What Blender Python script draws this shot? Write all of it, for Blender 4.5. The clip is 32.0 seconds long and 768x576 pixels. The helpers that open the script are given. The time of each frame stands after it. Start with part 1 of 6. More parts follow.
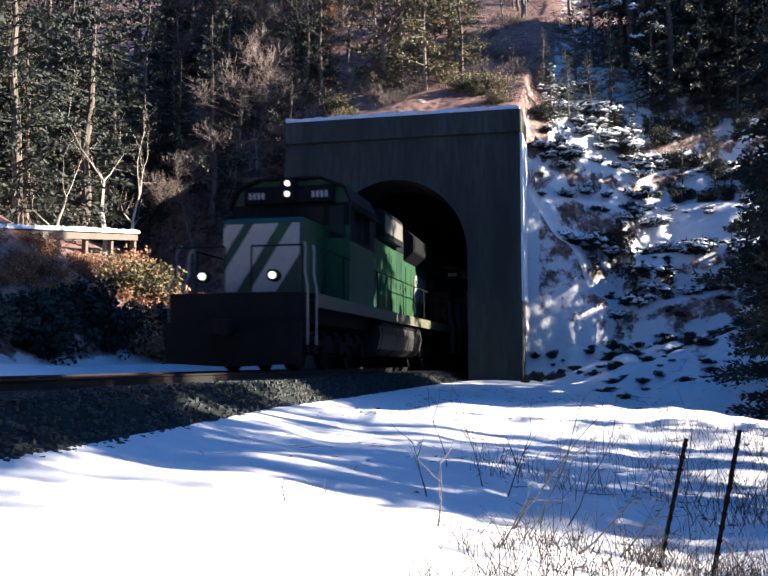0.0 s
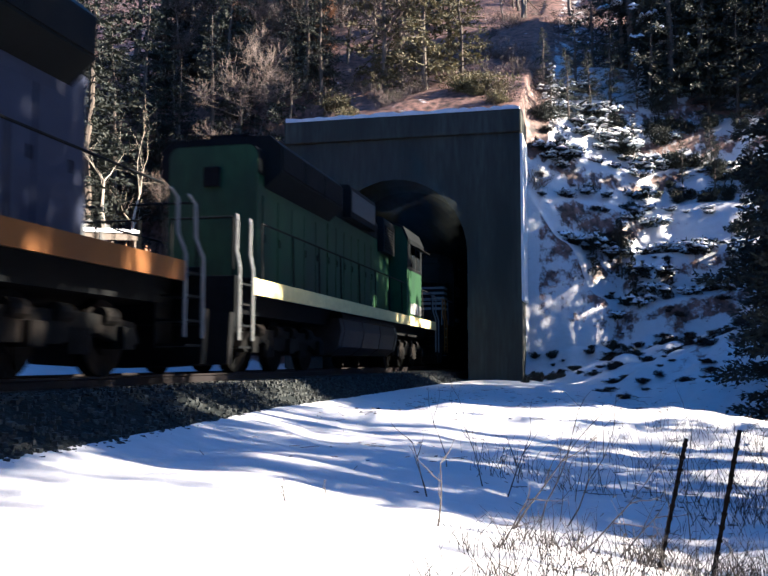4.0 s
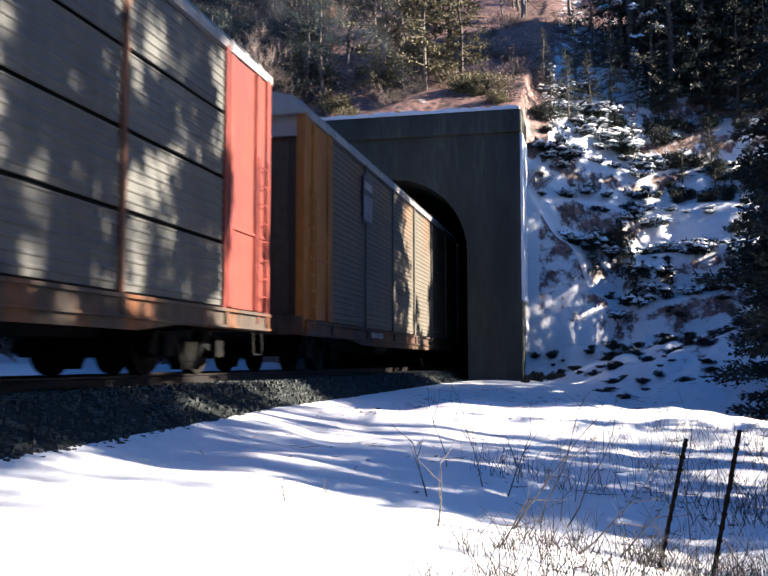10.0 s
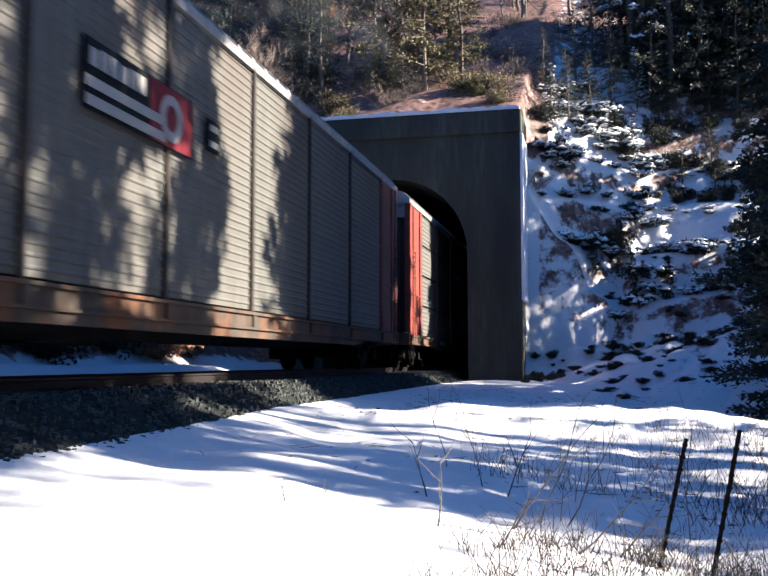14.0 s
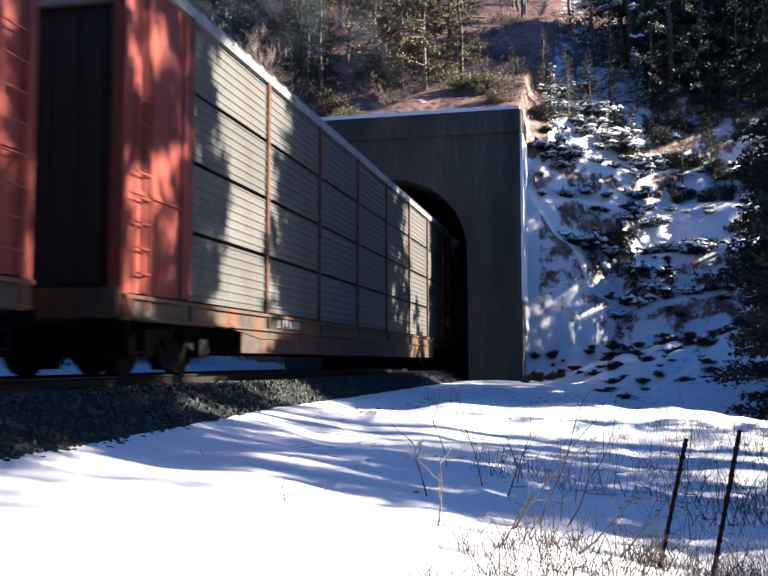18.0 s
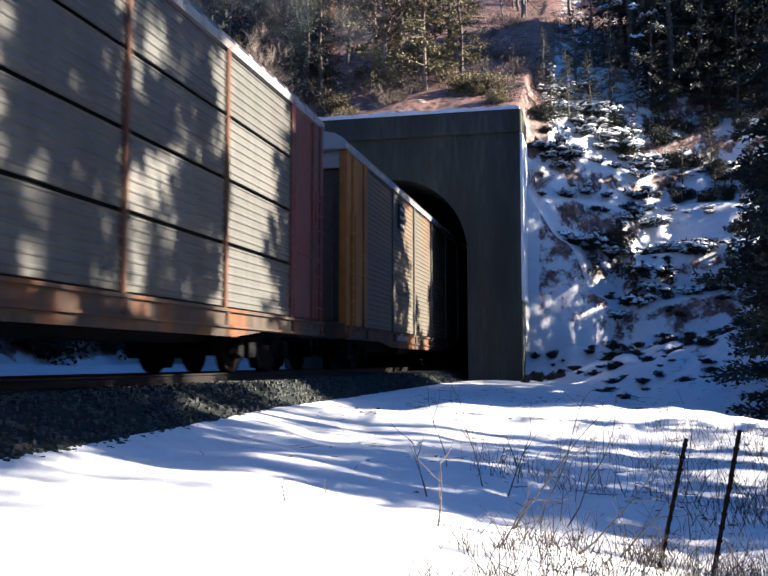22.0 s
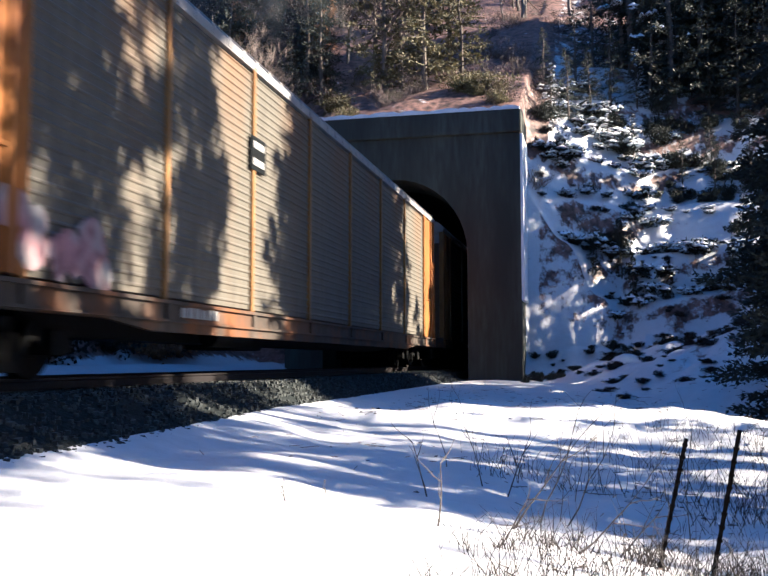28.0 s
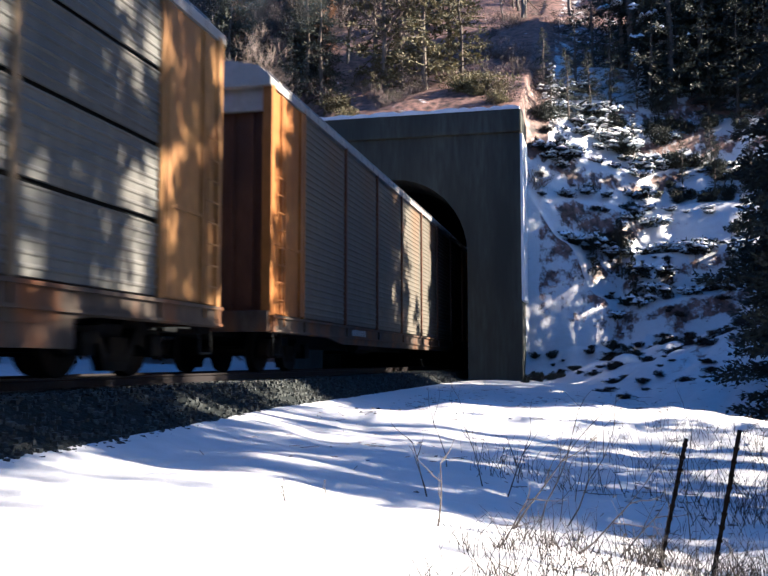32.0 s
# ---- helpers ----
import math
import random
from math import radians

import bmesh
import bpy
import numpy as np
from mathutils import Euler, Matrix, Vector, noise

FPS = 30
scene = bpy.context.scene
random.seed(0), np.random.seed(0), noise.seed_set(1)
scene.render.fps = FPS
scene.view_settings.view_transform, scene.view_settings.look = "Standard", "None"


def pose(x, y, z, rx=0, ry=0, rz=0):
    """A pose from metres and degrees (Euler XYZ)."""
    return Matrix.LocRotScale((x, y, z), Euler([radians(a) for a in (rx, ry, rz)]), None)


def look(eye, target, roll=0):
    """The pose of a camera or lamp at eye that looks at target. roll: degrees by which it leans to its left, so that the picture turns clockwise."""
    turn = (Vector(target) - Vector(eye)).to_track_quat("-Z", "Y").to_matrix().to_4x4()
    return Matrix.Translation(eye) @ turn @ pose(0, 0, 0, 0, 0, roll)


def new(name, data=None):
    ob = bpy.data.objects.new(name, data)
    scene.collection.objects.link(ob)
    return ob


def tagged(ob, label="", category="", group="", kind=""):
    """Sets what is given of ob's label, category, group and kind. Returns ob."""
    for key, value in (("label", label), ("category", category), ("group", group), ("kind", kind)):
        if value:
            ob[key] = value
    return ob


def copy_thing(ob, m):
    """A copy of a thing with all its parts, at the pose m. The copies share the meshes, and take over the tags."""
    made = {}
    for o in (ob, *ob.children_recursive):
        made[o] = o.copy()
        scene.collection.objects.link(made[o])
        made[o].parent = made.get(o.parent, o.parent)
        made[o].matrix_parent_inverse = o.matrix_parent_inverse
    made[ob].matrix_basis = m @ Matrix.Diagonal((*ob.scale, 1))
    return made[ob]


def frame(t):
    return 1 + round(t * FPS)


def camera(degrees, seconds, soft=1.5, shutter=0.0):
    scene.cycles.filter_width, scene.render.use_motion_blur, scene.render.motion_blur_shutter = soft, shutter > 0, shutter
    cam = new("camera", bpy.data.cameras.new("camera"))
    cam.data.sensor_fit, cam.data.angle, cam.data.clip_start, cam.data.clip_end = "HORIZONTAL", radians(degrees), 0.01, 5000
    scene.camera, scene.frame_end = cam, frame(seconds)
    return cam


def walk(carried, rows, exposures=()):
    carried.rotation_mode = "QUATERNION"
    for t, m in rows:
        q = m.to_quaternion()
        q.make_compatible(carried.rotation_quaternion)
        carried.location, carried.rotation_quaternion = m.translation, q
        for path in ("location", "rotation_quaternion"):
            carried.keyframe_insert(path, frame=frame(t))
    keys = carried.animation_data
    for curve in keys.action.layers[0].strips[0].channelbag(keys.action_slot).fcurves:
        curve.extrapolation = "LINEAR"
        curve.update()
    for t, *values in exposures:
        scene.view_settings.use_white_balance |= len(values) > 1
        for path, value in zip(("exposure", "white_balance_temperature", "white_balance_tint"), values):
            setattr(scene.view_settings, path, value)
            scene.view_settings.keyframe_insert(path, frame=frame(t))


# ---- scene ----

from functools import lru_cache

# ---------------------------------------------------------------- camera
EYE = (7.23, -32.7, 0.20)
YAW, PITCH = radians(13.1), radians(4.65)
AIM = (EYE[0] - math.sin(YAW) * math.cos(PITCH) * 10, EYE[1] + math.cos(YAW) * math.cos(PITCH) * 10, EYE[2] + math.sin(PITCH) * 10)
cam = camera(46.0, 32.0, soft=1.6, shutter=0.4)
walk(cam, [(0.0, look(EYE, AIM)), (32.0, look(EYE, AIM))], exposures=[(0.0, 3.1, 3860, 4), (32.0, 3.1, 3860, 4)])

# ---------------------------------------------------------------- daylight
SUN_AZ, SUN_EL = radians(9.0), radians(27.0)  # azimuth from +x towards +y
world = bpy.data.worlds.new("winter_sky")
scene.world = world
world.use_nodes = True
wn = world.node_tree
sky = wn.nodes.new("ShaderNodeTexSky")
sky.sky_type = "NISHITA"
sky.sun_disc = False
sky.sun_elevation = SUN_EL
sky.sun_rotation = math.pi / 2 - SUN_AZ
wn.nodes["Background"].inputs[1].default_value = 0.0220
wn.links.new(sky.outputs[0], wn.nodes["Background"].inputs[0])
SUN_DIR = Vector((math.cos(SUN_EL) * math.cos(SUN_AZ), math.cos(SUN_EL) * math.sin(SUN_AZ), math.sin(SUN_EL)))
sun = new("sun", bpy.data.lights.new("sun", "SUN"))
sun.data.energy, sun.data.angle, sun.data.color = 5.0, radians(0.6), (1.0, 0.575, 0.245)
sun.matrix_world = look((40, 10, 30), Vector((40, 10, 30)) - SUN_DIR)


# ---------------------------------------------------------------- materials
def mat(name, colour, rough=0.7, metal=0.0, vary=0.25, big=0.6, fine=12.0, bump=0.2, second=None, amount=0.5, stretch=(1, 1, 1), per_piece=0.0):
    """A surface with two scales of variation, an optional second colour (stain, rust) in patches, and relief."""
    m = bpy.data.materials.new(name)
    m.use_nodes = True
    t = m.node_tree
    b = t.nodes["Principled BSDF"]
    b.inputs["Roughness"].default_value = rough
    b.inputs["Metallic"].default_value = metal
    b.inputs["Specular IOR Level"].default_value = 0.25 if max(colour) > 0.02 else 0.08
    co = t.nodes.new("ShaderNodeTexCoord")
    mp = t.nodes.new("ShaderNodeMapping")
    mp.inputs["Scale"].default_value = stretch
    t.links.new(co.outputs["Object"], mp.inputs[0])
    n1, n2 = t.nodes.new("ShaderNodeTexNoise"), t.nodes.new("ShaderNodeTexNoise")
    n1.inputs["Scale"].default_value, n2.inputs["Scale"].default_value = big, fine
    n1.inputs["Detail"].default_value, n2.inputs["Detail"].default_value = 4, 6
    t.links.new(mp.outputs[0], n1.inputs[0])
    t.links.new(mp.outputs[0], n2.inputs[0])
    c = Vector(colour)
    r1 = t.nodes.new("ShaderNodeValToRGB")
    r1.color_ramp.elements[0].position, r1.color_ramp.elements[1].position = 0.3, 0.7
    r1.color_ramp.elements[0].color = (*(c * (1 - vary)), 1)
    r1.color_ramp.elements[1].color = (*[min(0.95, v) for v in c * (1 + vary)], 1)
    t.links.new(n2.outputs[0], r1.inputs[0])
    mix = t.nodes.new("ShaderNodeMix")
    mix.data_type = "RGBA"
    ramp = t.nodes.new("ShaderNodeValToRGB")
    ramp.color_ramp.elements[0].position, ramp.color_ramp.elements[1].position = 0.62 - 0.3 * amount, 0.78 - 0.2 * amount
    t.links.new(n1.outputs[0], ramp.inputs[0])
    t.links.new(ramp.outputs[0], mix.inputs["Factor"])
    t.links.new(r1.outputs[0], mix.inputs["A"])
    mix.inputs["B"].default_value = (*(second if second else c * (1 - 0.6 * vary)), 1)
    out = mix.outputs["Result"]
    if per_piece:
        inf = t.nodes.new("ShaderNodeObjectInfo")
        hsv = t.nodes.new("ShaderNodeHueSaturation")
        mr = t.nodes.new("ShaderNodeMapRange")
        mr.inputs["To Min"].default_value, mr.inputs["To Max"].default_value = 1 - per_piece, 1 + per_piece
        t.links.new(inf.outputs["Random"], mr.inputs[0])
        t.links.new(mr.outputs[0], hsv.inputs["Value"])
        t.links.new(out, hsv.inputs["Color"])
        out = hsv.outputs[0]
    t.links.new(out, b.inputs["Base Color"])
    if bump:
        bp = t.nodes.new("ShaderNodeBump")
        bp.inputs["Strength"].default_value = bump
        bp.inputs["Distance"].default_value = 0.03
        t.links.new(n2.outputs[0], bp.inputs["Height"])
        t.links.new(bp.outputs[0], b.inputs["Normal"])
    return m


def island_mat(name, colours, rough=0.8, translucent=0.0):
    """Leaves, twigs and stones: each piece takes its own shade of a ramp."""
    m = bpy.data.materials.new(name)
    m.use_nodes = True
    t = m.node_tree
    b = t.nodes["Principled BSDF"]
    b.inputs["Roughness"].default_value = rough
    g = t.nodes.new("ShaderNodeNewGeometry")
    r = t.nodes.new("ShaderNodeValToRGB")
    while len(r.color_ramp.elements) < len(colours):
        r.color_ramp.elements.new(0.5)
    for k, (e, c) in enumerate(zip(r.color_ramp.elements, colours)):
        e.position = k / (len(colours) - 1)
        e.color = (*c, 1)
    t.links.new(g.outputs["Random Per Island"], r.inputs[0])
    inf = t.nodes.new("ShaderNodeObjectInfo")
    mr = t.nodes.new("ShaderNodeMapRange")
    mr.inputs["To Min"].default_value, mr.inputs["To Max"].default_value = 0.7, 1.3
    hsv = t.nodes.new("ShaderNodeHueSaturation")
    t.links.new(inf.outputs["Random"], mr.inputs[0])
    t.links.new(mr.outputs[0], hsv.inputs["Value"])
    t.links.new(r.outputs[0], hsv.inputs["Color"])
    t.links.new(hsv.outputs[0], b.inputs["Base Color"])
    if translucent:
        tr = t.nodes.new("ShaderNodeBsdfTranslucent")
        t.links.new(hsv.outputs[0], tr.inputs[0])
        mx = t.nodes.new("ShaderNodeMixShader")
        mx.inputs[0].default_value = translucent
        t.links.new(b.outputs[0], mx.inputs[1])
        t.links.new(tr.outputs[0], mx.inputs[2])
        t.links.new(mx.outputs[0], t.nodes["Material Output"].inputs[0])
    return m


def glow(name, colour, strength):
    m = bpy.data.materials.new(name)
    m.use_nodes = True
    b = m.node_tree.nodes["Principled BSDF"]
    b.inputs["Base Color"].default_value = (0.9, 0.9, 0.85, 1)
    b.inputs["Emission Color"].default_value = (*colour, 1)
    b.inputs["Emission Strength"].default_value = strength
    return m


def ground_mat():
    """Snow that thins to leaf litter and bare earth on steep or brushy ground."""
    m = mat("snow_ground", (0.53, 0.54, 0.57), 0.6, 0, 0.05, 0.35, 4.0, 0.9, amount=0.1)
    t = m.node_tree
    b = t.nodes["Principled BSDF"]
    old = b.inputs["Base Color"].links[0].from_socket
    att = t.nodes.new("ShaderNodeAttribute")
    att.attribute_name = "litter"
    co = t.nodes.new("ShaderNodeTexCoord")
    n = t.nodes.new("ShaderNodeTexNoise")
    n.inputs["Scale"].default_value, n.inputs["Detail"].default_value, n.inputs["Roughness"].default_value = 1.6, 8, 0.7
    t.links.new(co.outputs["Object"], n.inputs[0])
    add = t.nodes.new("ShaderNodeMath")
    add.operation = "ADD"
    t.links.new(att.outputs["Fac"], add.inputs[0])
    t.links.new(n.outputs[0], add.inputs[1])
    ramp = t.nodes.new("ShaderNodeValToRGB")
    ramp.color_ramp.elements[0].position, ramp.color_ramp.elements[1].position = 0.70, 0.80
    t.links.new(add.outputs[0], ramp.inputs[0])
    n3 = t.nodes.new("ShaderNodeTexNoise")
    n3.inputs["Scale"].default_value, n3.inputs["Detail"].default_value = 4.0, 6
    t.links.new(co.outputs["Object"], n3.inputs[0])
    lr = t.nodes.new("ShaderNodeValToRGB")
    lr.color_ramp.elements[0].color, lr.color_ramp.elements[1].color = (0.040, 0.030, 0.026, 1), (0.19, 0.118, 0.094, 1)
    lr.color_ramp.elements[0].position, lr.color_ramp.elements[1].position = 0.35, 0.65
    t.links.new(n3.outputs[0], lr.inputs[0])
    mx = t.nodes.new("ShaderNodeMix")
    mx.data_type = "RGBA"
    t.links.new(ramp.outputs[0], mx.inputs["Factor"])
    t.links.new(old, mx.inputs["A"])
    t.links.new(lr.outputs[0], mx.inputs["B"])
    t.links.new(mx.outputs["Result"], b.inputs["Base Color"])
    return m


SNOW_GROUND = ground_mat()
SNOW = mat("old_snow", (0.66, 0.68, 0.72), 0.6, 0, 0.05, 0.8, 6.0, 0.4, amount=0.1)
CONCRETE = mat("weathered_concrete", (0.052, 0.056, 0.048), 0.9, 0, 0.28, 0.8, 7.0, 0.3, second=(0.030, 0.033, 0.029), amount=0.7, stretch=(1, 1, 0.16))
# Near-black base: the darkness inside the bore is put into the colour.
CONCRETE_DARK = mat("near_black_concrete", (0.012, 0.012, 0.012), 0.95, 0, 0.25, 0.5, 7.0, 0.3, second=(0.006, 0.006, 0.006))
BALLAST = island_mat("ballast_stone", [(0.010, 0.013, 0.013), (0.021, 0.026, 0.026), (0.040, 0.045, 0.043), (0.016, 0.019, 0.019)], 0.9)
BALLAST_BED = mat("ballast_bed", (0.017, 0.020, 0.020), 0.95, 0, 0.5, 3.0, 18.0, 0.8, second=(0.011, 0.013, 0.013))
TIE = mat("creosoted_tie", (0.035, 0.03, 0.026), 0.9, 0, 0.4, 2.0, 25.0, 0.5, stretch=(0.2, 1, 1), per_piece=0.3)
RAIL = mat("rail_steel", (0.028, 0.025, 0.025), 0.5, 0.5, 0.2, 1.0, 20.0, 0.1)
STEEL_DARK = mat("grimy_black_steel", (0.0055, 0.0065, 0.0075), 0.7, 0.1, 0.4, 1.2, 14.0, 0.2, second=(0.010, 0.010, 0.010))
TRUCK = mat("dusty_truck_steel", (0.0065, 0.0070, 0.0070), 0.8, 0.1, 0.4, 1.5, 12.0, 0.3, second=(0.014, 0.012, 0.010))
GREEN = mat("leaf_green_paint", (0.018, 0.048, 0.018), 0.5, 0, 0.2, 0.7, 6.0, 0.05, second=(0.010, 0.026, 0.014), stretch=(1, 1, 0.5))
BLACK = mat("black_paint", (0.0048, 0.006, 0.007), 0.6, 0, 0.3, 0.7, 8.0, 0.05, second=(0.009, 0.011, 0.012))
WHITE = mat("white_paint", (0.25, 0.25, 0.245), 0.5, 0, 0.1, 1.0, 10.0, 0.05)
YELLOW = mat("chrome_yellow_paint", (0.12, 0.052, 0.008), 0.5, 0, 0.12, 0.8, 8.0, 0.05, second=(0.07, 0.03, 0.008), stretch=(1, 1, 0.4))
BLUE = mat("freight_blue_paint", (0.024, 0.029, 0.055), 0.45, 0, 0.15, 0.8, 8.0, 0.05)
LETTER_YELLOW = mat("bright_yellow_lettering_paint", (0.30, 0.13, 0.018), 0.5, 0, 0.15, 1.2, 9.0, 0.05)
SILL_YELLOW = mat("pale_yellow_stripe", (0.55, 0.50, 0.22), 0.5, 0, 0.15, 1.5, 10.0, 0.05)
GLASS = mat("dark_cab_glass", (0.01, 0.012, 0.014), 0.08, 0, 0.1, 1.0, 4.0, 0.0)
GALV = mat("galvanized_panel", (0.083, 0.084, 0.078), 0.6, 0.1, 0.16, 0.35, 6.0, 0.06, second=(0.066, 0.058, 0.051), stretch=(1, 1, 0.22), per_piece=0.10)
GALV_WARM = mat("weathered_tan_panel", (0.090, 0.083, 0.066), 0.6, 0.1, 0.16, 0.35, 6.0, 0.06, second=(0.120, 0.072, 0.034), amount=0.35, stretch=(1, 1, 0.22), per_piece=0.10)
ROOF = mat("corrugated_roof_steel", (0.26, 0.255, 0.25), 0.5, 0.1, 0.12, 0.5, 6.0, 0.1)
SILL = mat("rusted_side_sill", (0.050, 0.041, 0.032), 0.75, 0.1, 0.35, 1.4, 9.0, 0.2, second=(0.120, 0.052, 0.016), stretch=(1, 1, 0.4))
END_ORANGE = mat("yellow_end_paint", (0.215, 0.092, 0.014), 0.5, 0, 0.2, 1.1, 8.0, 0.05, second=(0.135, 0.050, 0.010), stretch=(1, 1, 0.4))
END_RED = mat("faded_mineral_red_paint", (0.140, 0.034, 0.022), 0.55, 0, 0.22, 1.1, 8.0, 0.05, second=(0.085, 0.026, 0.026), stretch=(1, 1, 0.4))
END_MAROON = mat("faded_maroon_paint", (0.100, 0.038, 0.032), 0.6, 0, 0.25, 1.3, 8.0, 0.05, second=(0.060, 0.045, 0.042), stretch=(1, 1, 0.4))
END_GREY = mat("brownish_grey_door_paint", (0.062, 0.052, 0.040), 0.6, 0, 0.2, 0.9, 8.0, 0.05)
END_CREAM = mat("dirty_cream_door_paint", (0.115, 0.098, 0.068), 0.6, 0, 0.2, 0.9, 8.0, 0.05, second=(0.08, 0.06, 0.04), stretch=(1, 1, 0.4))
POST_TAN = mat("tan_post_paint", (0.125, 0.095, 0.055), 0.6, 0, 0.2, 1.2, 8.0, 0.05)
END_DARK = mat("dark_brown_paint", (0.026, 0.021, 0.018), 0.55, 0, 0.2, 0.9, 8.0, 0.05)
END_BROWN = mat("rust_brown_paint", (0.085, 0.038, 0.018), 0.6, 0, 0.2, 0.9, 8.0, 0.05, second=(0.04, 0.02, 0.012), stretch=(1, 1, 0.4))
END_TAN = mat("tan_yellow_paint", (0.205, 0.115, 0.034), 0.5, 0, 0.2, 1.1, 8.0, 0.05, second=(0.13, 0.065, 0.022), stretch=(1, 1, 0.4))
BARK = mat("bark", (0.10, 0.085, 0.07), 0.95, 0, 0.4, 2.0, 20.0, 0.6, stretch=(1, 1, 0.2))
TWIG = mat("bare_twig_bark", (0.13, 0.115, 0.10), 0.9, 0, 0.3, 1.0, 14.0, 0.3, per_piece=0.3)
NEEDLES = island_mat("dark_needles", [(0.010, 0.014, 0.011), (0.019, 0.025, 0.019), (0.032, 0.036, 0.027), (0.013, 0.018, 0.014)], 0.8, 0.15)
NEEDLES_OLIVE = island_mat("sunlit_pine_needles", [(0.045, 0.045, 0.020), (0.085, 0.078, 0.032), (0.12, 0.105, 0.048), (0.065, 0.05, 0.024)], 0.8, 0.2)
DRY_LEAVES = island_mat("dry_brown_leaves", [(0.16, 0.085, 0.04), (0.30, 0.16, 0.07), (0.22, 0.13, 0.08), (0.38, 0.22, 0.10)], 0.85, 0.25)
BRUSH = island_mat("grey_brush_twigs", [(0.05, 0.043, 0.038), (0.10, 0.08, 0.07), (0.15, 0.12, 0.10), (0.08, 0.06, 0.05)], 0.9)
BURNT = island_mat("dark_dead_stems", [(0.006, 0.005, 0.005), (0.014, 0.011, 0.010), (0.022, 0.017, 0.014), (0.010, 0.010, 0.008)], 0.9)
STRAW = island_mat("dry_weed_stems", [(0.022, 0.019, 0.017), (0.050, 0.044, 0.039), (0.075, 0.065, 0.055), (0.016, 0.014, 0.013)], 0.9)
LAMP = glow("headlight_glow", (1.0, 0.60, 0.20), 0.25)


# ---------------------------------------------------------------- mesh helpers
class Shape:
    """Collects solids into one bmesh."""

    def __init__(self):
        self.bm = bmesh.new()

    def box(self, x0, x1, y0, y1, z0, z1, bev=0.0):
        r = bmesh.ops.create_cube(self.bm, size=1.0, matrix=Matrix.LocRotScale(((x0 + x1) / 2, (y0 + y1) / 2, (z0 + z1) / 2), None, (abs(x1 - x0), abs(y1 - y0), abs(z1 - z0))))
        if bev:
            es = {e for v in r["verts"] for e in v.link_edges}
            bmesh.ops.bevel(self.bm, geom=list(es), offset=bev, segments=2, affect="EDGES", profile=0.6)
        return self

    def tube(self, p, q, r, n=8, r2=None):
        p, q = Vector(p), Vector(q)
        d = q - p
        m = Matrix.Translation((p + q) / 2) @ d.to_track_quat("Z", "Y").to_matrix().to_4x4()
        bmesh.ops.create_cone(self.bm, cap_ends=True, segments=n, radius1=r, radius2=r if r2 is None else r2, depth=d.length, matrix=m)
        return self

    def path(self, pts, r, n=6):
        for a, b in zip(pts, pts[1:]):
            self.tube(a, b, r, n)
        return self

    def prism(self, outline, axis, a, b):
        """outline: points in the plane across the axis ('x': (y, z); 'y': (x, z); 'z': (x, y)), drawn out from a to b."""
        def at(u, v, w):
            return {"x": (w, u, v), "y": (u, w, v), "z": (u, v, w)}[axis]
        A = [self.bm.verts.new(at(u, v, a)) for u, v in outline]
        B = [self.bm.verts.new(at(u, v, b)) for u, v in outline]
        n = len(outline)
        self.bm.faces.new(A)
        self.bm.faces.new(B[::-1])
        for i in range(n):
            self.bm.faces.new((A[i], A[(i + 1) % n], B[(i + 1) % n], B[i]))
        return self

    def mesh(self, name, material, smooth=False):
        bmesh.ops.recalc_face_normals(self.bm, faces=self.bm.faces)
        me = bpy.data.meshes.new(name)
        self.bm.to_mesh(me)
        self.bm.free()
        me.materials.append(material)
        if smooth:
            me.shade_smooth()
        return me


def part(name, shape, material, parent, label="", at=None):
    """Links a shape, or a mesh that is already made, as one mesh object under a thing or a part."""
    me = shape if isinstance(shape, bpy.types.Mesh) else shape.mesh(name, material)
    ob = new(name, me)
    ob.parent = parent
    if at is not None:
        ob.location = at
    if label:
        ob["label"] = label
    return ob


def thing(name, label, category, group="", kind="", shape=None, material=None):
    ob = new(name, shape.mesh(name, material) if shape else None)
    return tagged(ob, label, category, group, kind)


def words(name, text, size, material, parent, x, y, z, stretch=1.0, face=1):
    """Raised letters on a side of a car, read from outside."""
    cu = bpy.data.curves.new(name, "FONT")
    cu.body, cu.size, cu.extrude, cu.align_x, cu.align_y = text, size, 0.008, "CENTER", "CENTER"
    tmp = bpy.data.objects.new("tmp", cu)
    me = bpy.data.meshes.new_from_object(tmp)
    bpy.data.objects.remove(tmp)
    me.materials.append(material)
    ob = new(name, me)
    ob.parent = parent
    ob.matrix_local = pose(x, y, z, 90, 0, 90 * face) @ Matrix.Diagonal((stretch, 1, 1, 1))
    return ob


# ---------------------------------------------------------------- terrain
def smooth(a, b, v):
    v = min(1.0, max(0.0, (v - a) / (b - a)))
    return v * v * (3 - 2 * v)


HALF_L, HALF_R, TOP = -4.25, 4.70, 9.40   # the portal's ends and coping, beside the track's centre line


def rise(x, y):
    """How far a place lies beyond the foot of the cut slope beside the clearing."""
    return 0.931 * (x - 5.0) + 0.363 * min(y, 0.0)


